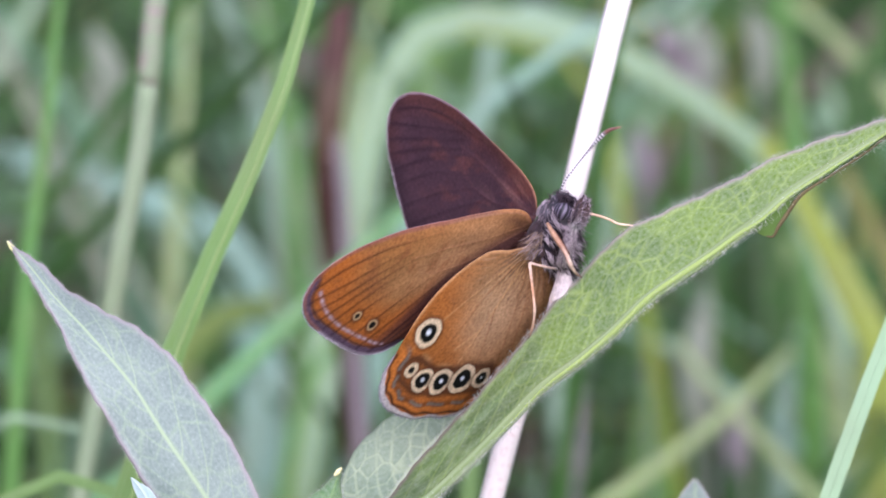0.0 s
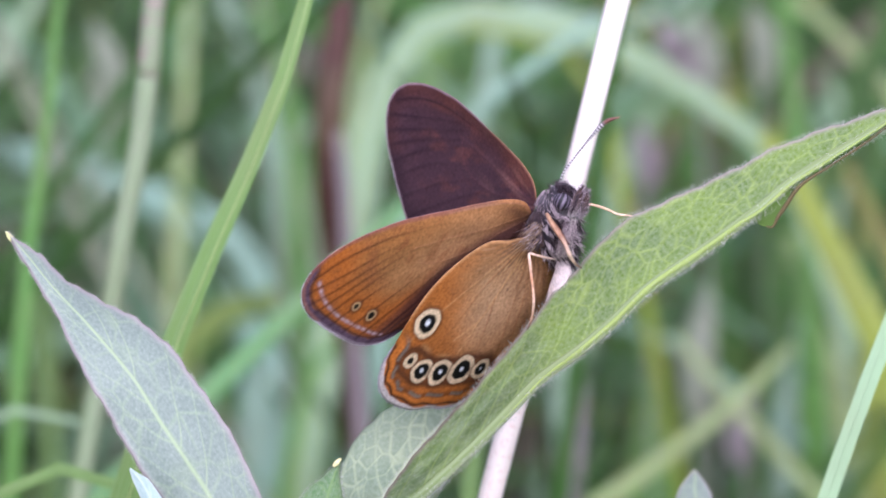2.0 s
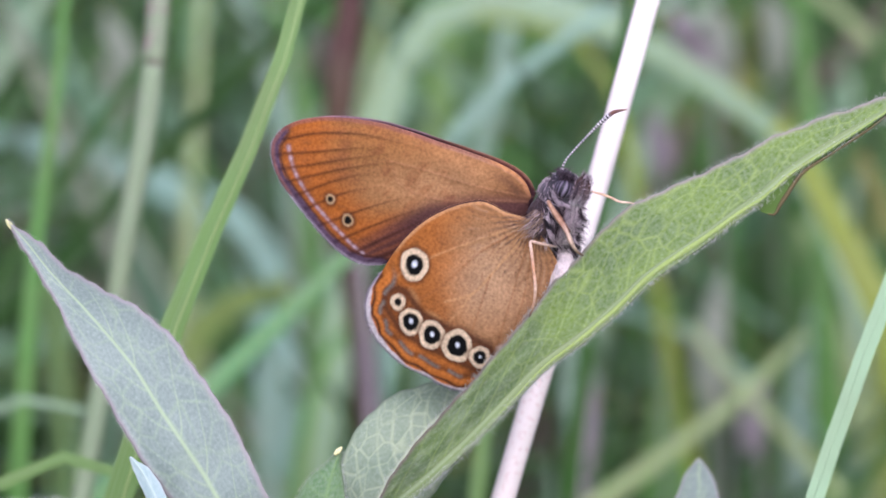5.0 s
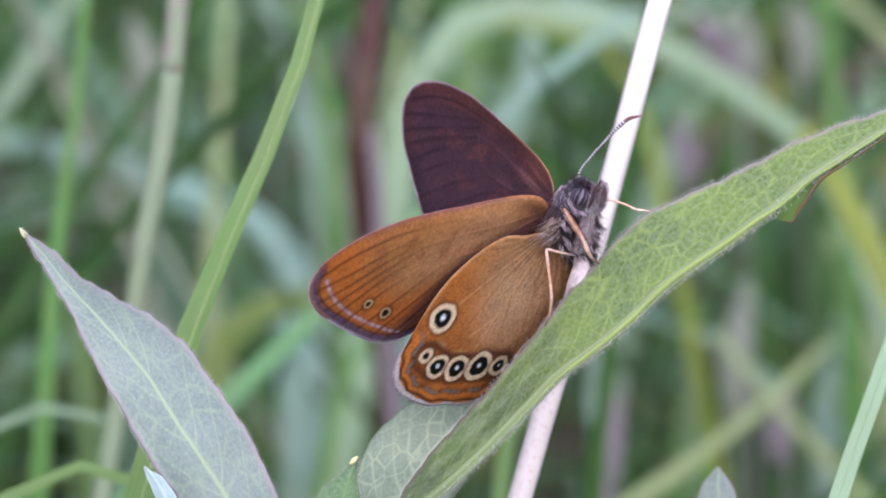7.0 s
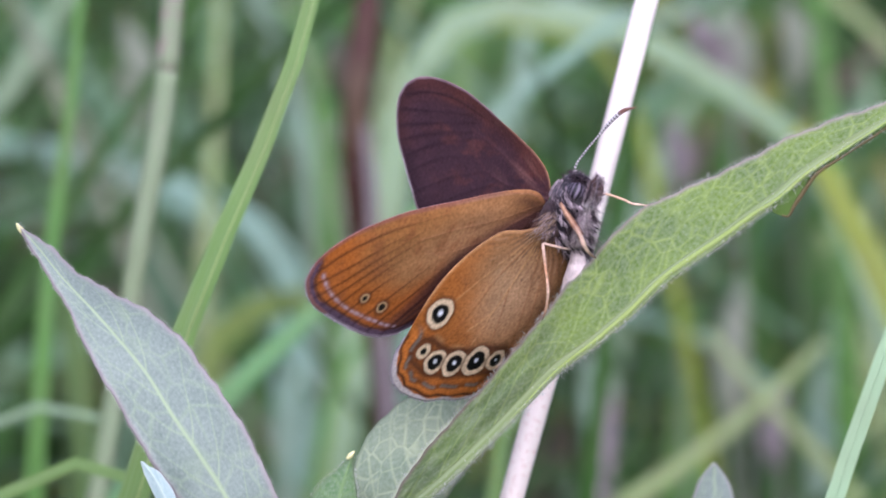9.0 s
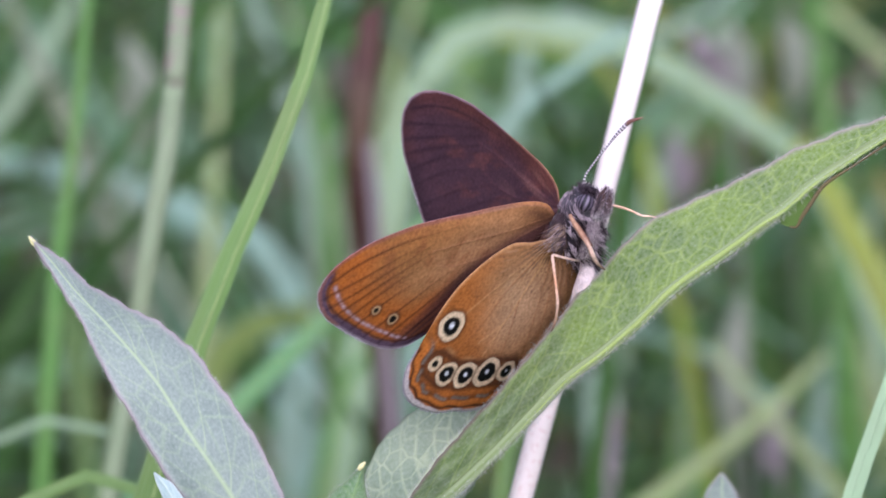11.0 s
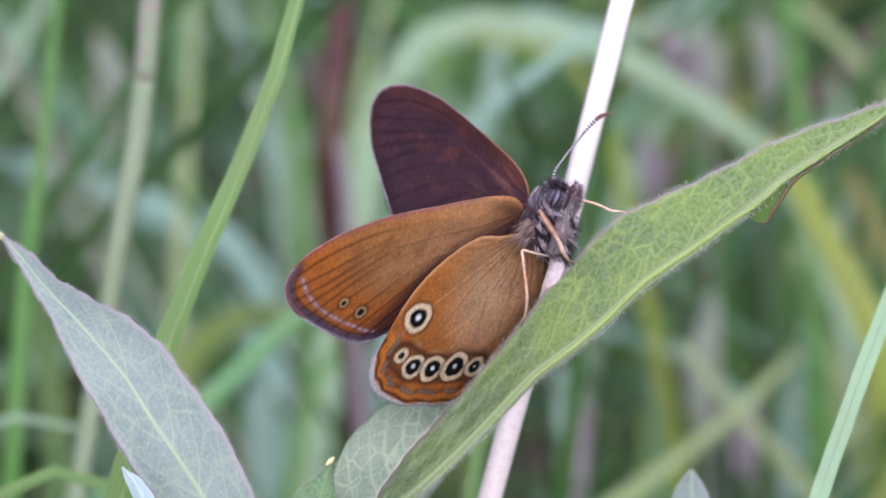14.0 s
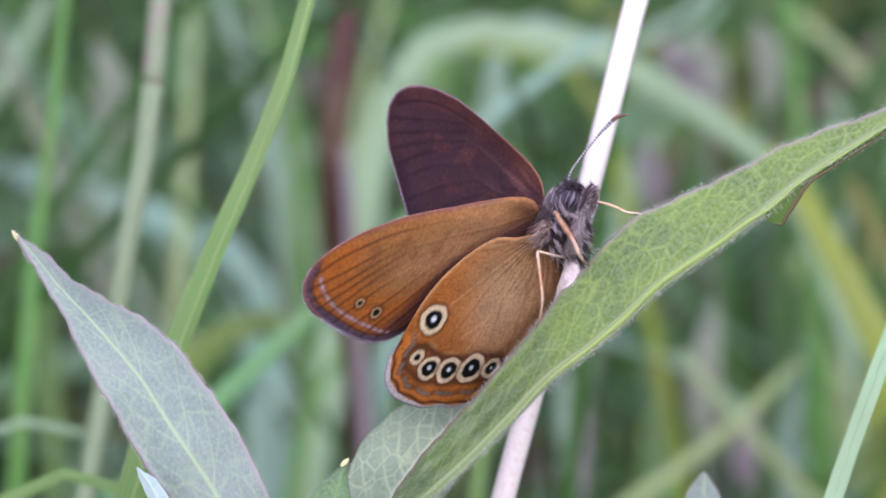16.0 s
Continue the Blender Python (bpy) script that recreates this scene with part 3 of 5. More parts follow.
dry_stem = white_stem()
# one plain stem, split only where its colour turns from pinkish to green
stalk("pale_stem", [(-25.25, 95, 26.36), (-25.76, 95, 22.32), (-26.31, 95, 15.74), (-27.27, 95, 8.15), (-28.79, 95, 0.05), (-30.06, 95, -8.05), (-31.47, 95, -16.14), (-32.59, 95, -22.32)],
      [1.0, 1.0, 0.98, 0.98, 0.98, 1.0, 1.0, 1.0],
      [("upper_stalk", 15.5, PINK_STEM, "pinkish upper length"), ("sheath", None, PALE_STEM, "pale green lower length")], "pale grey-green dry stem standing in the grass")
stalk("reddish_stem", [(-11.01, 215, 34.62), (-11.52, 215, 28.22), (-12.03, 215, 22.46), (-12.93, 215, 15.42), (-13.1, 217, 9.7), (-12.55, 221, 1.36), (-10.71, 227, -11.69), (-9.54, 235, -30.4)],
      [1.7, 1.7, 1.5, 1.1, 0.8, 0.6, 0.5, 0.5], [("upper_stalk", 9.0, RED_STEM, ""), ("lower_stalk", None, RED_STEM, "")], "dark reddish-brown stem deep in the grass")
# the reddish stem's lighter lower length, added as a second stem over it
stalk("reddish_stem_low", [(-12.03, 215, 12.86), (-11.39, 215, 7.1), (-11.01, 215, -0.58), (-10.37, 215, -8.9), (-9.47, 215, -20.41), (-9.09, 215, -29.37)],
      [0.7, 1.1, 1.3, 1.3, 1.35, 1.35], [("stalk", None, LILAC_STEM, "")], "lower length of the reddish stem in a lighter lilac")
G = "single blades of grass"
green_blade = blade([(-8.41, 30, 26.92), (-10.36, 30, 19.12), (-12.44, 30, 11.96), (-14.91, 30, 5.68), (-17.08, 30, 0.91), (-19.16, 30, -4.07), (-20.98, 30, -8.63), (-22.63, 30, -13.83)], 3.3, FRESH_GRASS,
                    "bright green blade of grass with a pale midrib", group=G, tip=0.28, fold=0.04, shift=0.3)
light_blade = blade([(37.19, 22, 3.01), (34.86, 22, -2.93), (33.03, 22, -7.51), (30.91, 22, -13.33), (28.83, 22, -19.06), (27.43, 22, -23.31)], 1.9, LIGHT_GRASS,
      "pale bluish-green blade of grass", group=G, tip=0.7, fold=0.06, rib=LIGHT_GRASS)
blade([(0.35, 170, 7.73), (-3.78, 170, 4.07), (-8.5, 170, -0.06), (-14.09, 170, -5.55), (-20.29, 170, -11.62), (-25.59, 170, -16.46), (-29.72, 170, -20.58)], 4.2, BRIGHT_GRASS, "slanting bright green blade of grass", group=G)
blade([(52.62, 300, -14.62), (48.2, 300, 0.81), (41.59, 300, 12.56), (31.31, 300, 20.28), (20.28, 300, 26.52), (8.53, 300, 29.32), (0.44, 300, 29.84), (-5.08, 300, 25.79), (-8.74, 300, 18.44), (-10.58, 300, 8.16), (-13.52, 300, -4.34), (-16.46, 300, -19.04)],
      5.2, PALE_GRASS, "broad arching pale blade of grass", group=G)
blade([(-24.5, 50, -20.2), (-25.2, 50, -18.7), (-27.1, 50, -18.1), (-29.8, 50, -18.1), (-33.0, 50, -19.0), (-35.7, 50, -20.2), (-39.4, 50, -22.3)], 1.9, FRESH_GRASS, "small arching blade of grass low among the leaves", group=G, tip=0.5, fold=0.08, rib=FRESH_GRASS)
# blades farther back, placed to fit the camera's view: points, width, material, label
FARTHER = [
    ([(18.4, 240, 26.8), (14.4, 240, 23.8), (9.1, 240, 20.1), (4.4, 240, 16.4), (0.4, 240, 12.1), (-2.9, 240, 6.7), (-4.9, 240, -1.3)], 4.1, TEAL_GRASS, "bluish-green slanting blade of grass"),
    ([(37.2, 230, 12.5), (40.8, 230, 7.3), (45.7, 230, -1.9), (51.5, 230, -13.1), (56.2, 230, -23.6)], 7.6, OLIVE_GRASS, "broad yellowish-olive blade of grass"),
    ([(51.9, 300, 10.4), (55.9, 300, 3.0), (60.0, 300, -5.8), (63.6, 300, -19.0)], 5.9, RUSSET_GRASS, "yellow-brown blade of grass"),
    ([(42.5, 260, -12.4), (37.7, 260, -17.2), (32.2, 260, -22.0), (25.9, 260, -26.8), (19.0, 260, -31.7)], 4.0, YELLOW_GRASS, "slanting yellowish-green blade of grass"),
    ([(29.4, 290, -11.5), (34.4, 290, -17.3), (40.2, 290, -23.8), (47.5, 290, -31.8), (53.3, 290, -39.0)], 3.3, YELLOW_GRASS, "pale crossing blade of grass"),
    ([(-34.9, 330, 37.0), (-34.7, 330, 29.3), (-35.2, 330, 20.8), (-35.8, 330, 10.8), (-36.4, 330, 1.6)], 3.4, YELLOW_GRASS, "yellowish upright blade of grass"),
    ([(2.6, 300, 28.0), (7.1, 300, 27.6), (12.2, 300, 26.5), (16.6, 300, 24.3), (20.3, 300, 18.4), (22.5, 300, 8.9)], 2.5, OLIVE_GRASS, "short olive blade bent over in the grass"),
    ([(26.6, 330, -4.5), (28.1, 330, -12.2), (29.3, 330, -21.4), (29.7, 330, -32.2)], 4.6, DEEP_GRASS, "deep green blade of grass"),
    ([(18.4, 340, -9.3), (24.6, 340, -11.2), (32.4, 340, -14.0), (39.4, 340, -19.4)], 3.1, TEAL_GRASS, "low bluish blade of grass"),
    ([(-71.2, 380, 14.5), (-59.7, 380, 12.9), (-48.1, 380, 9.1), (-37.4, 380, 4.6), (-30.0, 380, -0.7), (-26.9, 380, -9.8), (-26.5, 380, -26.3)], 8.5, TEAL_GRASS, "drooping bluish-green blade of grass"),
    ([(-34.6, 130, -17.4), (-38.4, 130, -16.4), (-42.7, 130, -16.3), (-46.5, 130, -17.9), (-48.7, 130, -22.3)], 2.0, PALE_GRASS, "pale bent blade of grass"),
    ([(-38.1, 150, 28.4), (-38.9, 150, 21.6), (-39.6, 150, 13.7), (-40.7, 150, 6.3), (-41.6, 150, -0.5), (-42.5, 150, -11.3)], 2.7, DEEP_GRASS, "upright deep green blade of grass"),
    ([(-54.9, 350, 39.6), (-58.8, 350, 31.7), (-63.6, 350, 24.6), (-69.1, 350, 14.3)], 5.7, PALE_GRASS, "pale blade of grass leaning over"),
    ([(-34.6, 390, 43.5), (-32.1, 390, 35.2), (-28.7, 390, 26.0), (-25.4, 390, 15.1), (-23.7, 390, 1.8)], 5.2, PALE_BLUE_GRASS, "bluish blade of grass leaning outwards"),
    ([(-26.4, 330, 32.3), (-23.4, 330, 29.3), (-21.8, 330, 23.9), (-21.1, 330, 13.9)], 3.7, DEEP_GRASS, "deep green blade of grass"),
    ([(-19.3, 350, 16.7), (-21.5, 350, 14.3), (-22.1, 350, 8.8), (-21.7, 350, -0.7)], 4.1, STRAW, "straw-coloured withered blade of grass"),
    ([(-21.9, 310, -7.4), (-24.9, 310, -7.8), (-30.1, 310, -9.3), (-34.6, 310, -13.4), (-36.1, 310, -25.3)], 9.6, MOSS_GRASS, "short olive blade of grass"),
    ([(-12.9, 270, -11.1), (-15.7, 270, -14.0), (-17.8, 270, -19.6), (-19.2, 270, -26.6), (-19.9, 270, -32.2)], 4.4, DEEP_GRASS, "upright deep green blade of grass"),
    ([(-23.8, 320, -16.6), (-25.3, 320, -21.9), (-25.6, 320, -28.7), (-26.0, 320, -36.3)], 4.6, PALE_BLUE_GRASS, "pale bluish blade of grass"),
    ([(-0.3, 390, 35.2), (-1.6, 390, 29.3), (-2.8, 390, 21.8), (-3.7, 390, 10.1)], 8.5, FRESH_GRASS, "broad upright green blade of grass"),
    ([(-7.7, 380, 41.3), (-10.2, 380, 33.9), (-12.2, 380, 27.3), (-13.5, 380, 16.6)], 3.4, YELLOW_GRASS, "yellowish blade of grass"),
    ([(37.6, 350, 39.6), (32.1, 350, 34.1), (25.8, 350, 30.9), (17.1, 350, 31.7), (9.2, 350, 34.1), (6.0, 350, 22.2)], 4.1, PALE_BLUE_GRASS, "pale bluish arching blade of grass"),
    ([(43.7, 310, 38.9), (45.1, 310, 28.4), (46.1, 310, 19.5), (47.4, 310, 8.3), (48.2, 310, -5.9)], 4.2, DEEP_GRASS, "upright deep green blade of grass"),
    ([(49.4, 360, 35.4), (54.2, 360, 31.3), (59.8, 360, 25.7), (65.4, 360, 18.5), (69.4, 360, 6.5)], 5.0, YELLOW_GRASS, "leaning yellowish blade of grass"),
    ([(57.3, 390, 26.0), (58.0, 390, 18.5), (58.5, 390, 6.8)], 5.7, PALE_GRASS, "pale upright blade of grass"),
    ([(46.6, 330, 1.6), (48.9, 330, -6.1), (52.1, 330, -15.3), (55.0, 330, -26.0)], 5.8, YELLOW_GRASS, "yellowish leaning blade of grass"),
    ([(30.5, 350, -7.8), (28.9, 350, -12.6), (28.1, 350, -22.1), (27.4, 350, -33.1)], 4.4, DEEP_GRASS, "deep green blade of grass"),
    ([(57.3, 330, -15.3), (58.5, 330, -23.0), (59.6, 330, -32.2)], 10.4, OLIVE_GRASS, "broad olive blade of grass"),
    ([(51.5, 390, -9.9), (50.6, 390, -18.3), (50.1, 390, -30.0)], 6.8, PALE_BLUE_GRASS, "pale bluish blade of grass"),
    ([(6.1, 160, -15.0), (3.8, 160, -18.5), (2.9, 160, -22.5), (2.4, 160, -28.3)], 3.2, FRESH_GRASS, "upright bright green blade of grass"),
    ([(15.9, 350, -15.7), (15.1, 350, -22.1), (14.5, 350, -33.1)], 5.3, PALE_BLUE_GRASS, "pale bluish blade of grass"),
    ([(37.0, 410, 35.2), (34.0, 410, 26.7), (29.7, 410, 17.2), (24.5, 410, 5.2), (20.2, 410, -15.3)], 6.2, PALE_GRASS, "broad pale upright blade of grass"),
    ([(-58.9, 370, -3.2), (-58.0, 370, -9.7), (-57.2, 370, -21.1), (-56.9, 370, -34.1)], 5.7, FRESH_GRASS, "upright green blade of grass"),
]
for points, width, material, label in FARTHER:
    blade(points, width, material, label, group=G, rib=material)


def withered_leaf(points, width, material, label):
    """A shrivelled leaf on a thin dry stalk: its points run from the tip to the stalk."""
    p = [np.array(q, float) for q in points]
    foot = np.array([p[-1][0], p[-1][1] + 4, ground_at(p[-1][1] + 4)])
    ob = thing("withered_leaf", foot, label, "withered leaf", "withered leaves in the grass")
    v, f, uv = tube([q - foot for q in p], [0.1, 0.7 * width, width, 0.8 * width, 0.15], 24, 14, 0.35)
    part("lamina", mesh("lamina", v, f, material, uv), ob)
    v, f, uv = tube([p[-1] - foot, (p[-1] - foot) * 0.5 + (6, 0, 0), (0, 0, 0)], [0.3, 0.45, 0.5], 20, 8)
    part("stalk", mesh("stalk", v, f, material, uv), ob)


# shapes for short soft blotches in the grass, placed to fit the camera's view
for points, width, material, label in [
    ([(28.89, 330, 30.81), (30.73, 330, 27.74), (32.52, 332, 25.35), (35.14, 332, 22.42)], 2.4, LILAC_STEM, "shrivelled lilac-brown leaf in the grass"),
    ([(34.63, 350, 33.29), (36.37, 350, 28.54), (36.84, 350, 23.01), (36.05, 350, 16.68)], 2.6, STRAW, "shrivelled grey leaf in the grass"),
    ([(42.25, 340, 35.15), (43.49, 340, 30.48), (44.12, 340, 25.02), (43.34, 340, 19.56)], 2.2, STRAW, "shrivelled grey leaf in the grass"),
    ([(25.29, 320, 16.73), (26.65, 320, 13.55), (27.41, 320, 10.22), (26.65, 320, 6.13)], 1.9, LILAC_STEM, "shrivelled lilac-brown leaf in the grass"),
    ([(34.68, 300, -4.34), (33.51, 300, -10.95), (32.77, 300, -17.56), (32.92, 300, -25.65)], 2.4, STRAW, "shrivelled grey leaf in the grass"),
    ([(41.64, 320, -19.61), (40.13, 320, -22.64), (39.37, 320, -26.42), (40.58, 320, -30.97)], 2.0, LILAC_STEM, "shrivelled lilac-brown leaf in the grass"),
    ([(-47.94, 330, 30.81), (-46.25, 330, 26.2), (-45.48, 330, 20.82), (-46.41, 330, 13.91)], 2.8, STRAW, "shrivelled grey leaf in the grass"),
    ([(18.63, 320, -19.61), (17.26, 320, -24.91), (16.51, 320, -30.97), (17.11, 320, -37.02)], 1.8, LILAC_STEM, "shrivelled lilac-brown leaf in the grass"),
]:
    withered_leaf(points, width, material, label)


def meadow(name, count, half, near, far, tall, wide, material, label, seed, keep=0.0, slant=0.5):
    """Blades of grass that nobody could count, joined, over a strip of the meadow; keep: a clear radius round the plant."""
    rng = np.random.default_rng(seed)
    verts, faces, uvs = [], [], []
    n = 7
    t = np.linspace(0, 1, n)
    while len(faces) < count * (n - 1) * 2:
        y = near + (far - near) * rng.random()
        x = (rng.random() * 2 - 1) * half
        h = tall * (0.55 + 0.6 * rng.random())
        a, b = rng.random() * 6.283, rng.random() * 3.14
        lean = h * (0.08 + slant * rng.random() ** 1.5)
        w = wide * (0.5 + rng.random()) / 2
        droop = rng.random() ** 2 * 0.5
        if math.hypot(x, y) < keep:
            continue
        cx = x + lean * math.cos(a) * t ** 1.8
        cy = y + 0.5 * lean * math.sin(a) * t ** 1.8
        cz = ground_at(y) + h * (t - droop * t ** 3)
        ww = w * np.interp(t, [0, 0.2, 0.6, 1], [0.6, 1, 0.8, 0.05])
        sx, sy = math.cos(b) * ww, 0.5 * math.sin(b) * ww
        base = len(verts) * 3 * n
        k = np.array([-1.0, 0.0, 1.0])
        v = np.stack([cx[:, None] + k * sx[:, None], cy[:, None] + k * sy[:, None] - 0.35 * np.abs(k) * ww[:, None], cz[:, None] + 0 * k], -1)
        verts.append(v.reshape(-1, 3))
        uvs.append(np.stack([np.repeat(t * h, 3), np.tile(k * w, n)], 1))
        faces += grid_faces(n, 3, start=base)
    single(name, mesh(name, np.concatenate(verts), faces, material, np.concatenate(uvs)), label, "grass", kind="stuff")


def crossing(name, count, near, far, wide, material, label, seed, lean=38, bias=0.0):
    """Leaning blades that cross one another behind the plant, joined; each rises from the ground and bends over."""
    rng = np.random.default_rng(seed)
    verts, faces, uvs = [], [], []
    n, k = 12, np.array([-1.0, 0.0, 1.0])
    for i in range(count):
        y = near + (far - near) * rng.random()
        reach = (358 + y) / 358
        mid = np.array([rng.uniform(-46, 46) * reach, y, rng.uniform(-30, 26) * reach])
        a = radians(np.clip(rng.normal(bias, lean), -78, 78))
        way = np.array([math.sin(a), rng.normal(0, 0.15), math.cos(a)])
        high = mid[2] - ground_at(y)
        foot = np.array([mid[0] - 0.45 * math.tan(np.clip(a, -1.1, 1.1)) * high, y + 20, ground_at(y + 20)])
        low = mid - way * high * 0.3
        on = rng.uniform(14, 60) * reach
        tip = mid + way * on + np.array([0.25 * on * math.sin(a), 0, -rng.uniform(0.0, 0.45) * on])
        c = curve([foot, low, mid, tip], n)
        w = wide * rng.uniform(0.5, 1.4) / 2 * np.interp(np.linspace(0, 1, n), [0, 0.3, 0.75, 1], [0.5, 1, 0.85, 0.06])
        tang = np.gradient(c, axis=0)
        side = np.cross(tang, np.array([rng.normal(0, 0.5), 1.0, 0]))
        side /= np.linalg.norm(side, axis=1)[:, None]
        v = c[:, None] + k[None, :, None] * (w[:, None] * side)[:, None] + np.array([0, 0.3, 0])[None, None] * (np.abs(k)[None, :] * w[:, None])[..., None]
        faces += grid_faces(n, 3, start=i * 3 * n)
        verts.append(v.reshape(-1, 3))
        uvs.append(np.stack([np.repeat(np.linspace(0, high, n), 3), np.tile(k * wide / 2, n)], 1))
    single(name, mesh(name, np.concatenate(verts), faces, material, np.concatenate(uvs)), label, "grass", kind="stuff")


crossing("crossing_grass", 105, 400, 680, 4.4, MEADOW, "leaning green blades of grass that cross one another", 31)
crossing("crossing_grass", 38, 400, 660, 4.8, MEADOW_PALE, "leaning pale bluish blades of grass", 32, 45)
crossing("crossing_grass", 36, 400, 680, 5.0, MEADOW_OLIVE, "leaning yellowish-olive blades of grass", 34, 40)
crossing("crossing_grass", 24, 400, 680, 4.6, MEADOW_BROWN, "withered lilac-brown blades among the green", 35, 35)
crossing("crossing_grass", 70, 500, 850, 6.0, MEADOW, "leaning green blades of grass farther back", 33, 42)
meadow("meadow_grass", 4200, 700, 330, 820, 560, 4.2, MEADOW, "dense green meadow grass", 18, slant=1.3)
meadow("meadow_grass", 320, 700, 360, 800, 560, 3.6, MEADOW_PALE, "pale greyish grass among the green", 16, slant=2.0)
meadow("meadow_grass", 5200, 1800, 800, 3000, 600, 12, MEADOW, "dense green meadow grass farther off", 12)
meadow("meadow_grass", 2600, 4000, 3000, 7500, 600, 24, MEADOW, "tall green meadow grass in the distance", 15)
meadow("meadow_grass", 9000, 4000, -4000, 3000, 330, 14, MEADOW, "low green meadow grass round about", 14, keep=700)
meadow("thin_grass", 90, 170, 290, 420, 600, 2.2, MEADOW, "thin green blades of grass", 23, slant=1.2)
meadow("thin_grass", 24, 170, 300, 420, 600, 2.4, MEADOW_DRY, "thin greyish dry blades of grass", 24, slant=1.4)
meadow("dry_grass", 90, 900, 320, 1400, 520, 5.5, MEADOW_DRY, "dry greyish grass among the green", 13)

# ---- the butterfly ----
SEAT = (6.69, 1, 2.23)
AXIS = Vector((0.3422, -0.5228, 0.7807)).normalized()   # along the body to the head
BACK = Vector((-0.917, -0.0047, 0.3988))
BACK = (BACK - AXIS * BACK.dot(AXIS)).normalized()      # from the body to the folded wings


def wing_pose(angle, sweep, at):
    """A wing turned about the body's axis (0: folded over the back) and swept in its own plane."""
    turn = Matrix.Rotation(radians(angle), 3, AXIS)
    q = turn @ BACK
    c, s = math.cos(radians(sweep)), math.sin(radians(sweep))
    x, y = c * AXIS + s * q, -s * AXIS + c * q
    m = Matrix((x, y, x.cross(y))).transposed().to_4x4()
    m.translation = Vector(at) * MM
    return m


def unfolded(folded_angle):
    """From the folded wing as seen from the side to the wing's own plane."""
    q = Matrix.Rotation(radians(folded_angle), 3, AXIS) @ BACK
    return np.linalg.inv(np.array([[AXIS.x, q.x], [AXIS.z, q.z]]))


def near_line(uv, line):
    """Distance from each point to a polyline, and the share of its length at the nearest place."""
    line = np.array(line, float)
    best = np.full(len(uv), 1e9)
    share = np.zeros(len(uv))
    s = np.concatenate([[0], np.cumsum(np.linalg.norm(np.diff(line, axis=0), axis=1))])
    for i, (a, b) in enumerate(zip(line[:-1], line[1:])):
        d = b - a
        t = np.clip(((uv - a) @ d) / (d @ d + 1e-12), 0, 1)
        r = np.linalg.norm(uv - a - t[:, None] * d, axis=1)
        closer = r < best
        best[closer] = r[closer]
        share[closer] = ((s[i] + t * (s[i + 1] - s[i])) / s[-1])[closer]
    return best, share


def blend(col, rgb, mask):
    return col + (np.array(lin(*rgb)) - col) * np.clip(mask, 0, 1)[:, None]


def grain(uv, scale, seed):
    rng = np.random.default_rng(seed)
    out = np.zeros(len(uv))
    for _ in range(10):
        k = rng.normal(size=2) * scale
        out += np.sin(uv @ k + rng.random() * 6.28)
    return out / 4.5


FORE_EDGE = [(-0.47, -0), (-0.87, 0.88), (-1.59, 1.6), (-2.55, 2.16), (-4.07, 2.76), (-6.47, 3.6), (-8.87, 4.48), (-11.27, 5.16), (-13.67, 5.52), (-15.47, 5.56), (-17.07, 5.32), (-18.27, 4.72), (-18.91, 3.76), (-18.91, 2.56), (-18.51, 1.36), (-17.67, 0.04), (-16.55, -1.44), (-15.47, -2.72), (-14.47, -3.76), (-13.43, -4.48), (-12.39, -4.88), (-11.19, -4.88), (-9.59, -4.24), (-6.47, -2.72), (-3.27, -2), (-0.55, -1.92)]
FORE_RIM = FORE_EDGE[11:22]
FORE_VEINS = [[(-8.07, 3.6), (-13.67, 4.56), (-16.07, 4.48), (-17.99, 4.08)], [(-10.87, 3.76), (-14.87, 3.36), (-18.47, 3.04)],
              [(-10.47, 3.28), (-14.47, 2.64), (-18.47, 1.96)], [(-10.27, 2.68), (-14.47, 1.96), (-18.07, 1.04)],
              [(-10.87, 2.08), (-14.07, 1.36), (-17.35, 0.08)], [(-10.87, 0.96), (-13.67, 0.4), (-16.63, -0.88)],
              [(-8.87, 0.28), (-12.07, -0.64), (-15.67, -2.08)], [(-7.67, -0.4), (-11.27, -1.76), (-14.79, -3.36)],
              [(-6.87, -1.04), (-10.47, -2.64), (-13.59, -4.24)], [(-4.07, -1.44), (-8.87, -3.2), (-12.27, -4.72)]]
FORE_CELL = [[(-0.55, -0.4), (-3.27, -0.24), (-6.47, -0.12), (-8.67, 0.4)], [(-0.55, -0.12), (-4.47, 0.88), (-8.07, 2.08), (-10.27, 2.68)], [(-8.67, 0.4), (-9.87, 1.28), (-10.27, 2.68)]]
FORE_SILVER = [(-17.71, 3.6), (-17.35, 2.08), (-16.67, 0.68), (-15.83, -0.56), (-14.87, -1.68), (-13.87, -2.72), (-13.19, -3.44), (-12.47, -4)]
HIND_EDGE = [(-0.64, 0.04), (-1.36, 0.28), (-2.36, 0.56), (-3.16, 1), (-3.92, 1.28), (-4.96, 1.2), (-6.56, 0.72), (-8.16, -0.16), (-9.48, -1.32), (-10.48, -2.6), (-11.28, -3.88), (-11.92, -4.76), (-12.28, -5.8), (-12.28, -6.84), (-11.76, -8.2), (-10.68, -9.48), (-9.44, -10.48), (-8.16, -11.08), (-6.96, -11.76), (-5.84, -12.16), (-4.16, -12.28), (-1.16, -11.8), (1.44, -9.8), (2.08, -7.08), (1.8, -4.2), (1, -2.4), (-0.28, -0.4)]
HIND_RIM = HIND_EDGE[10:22]
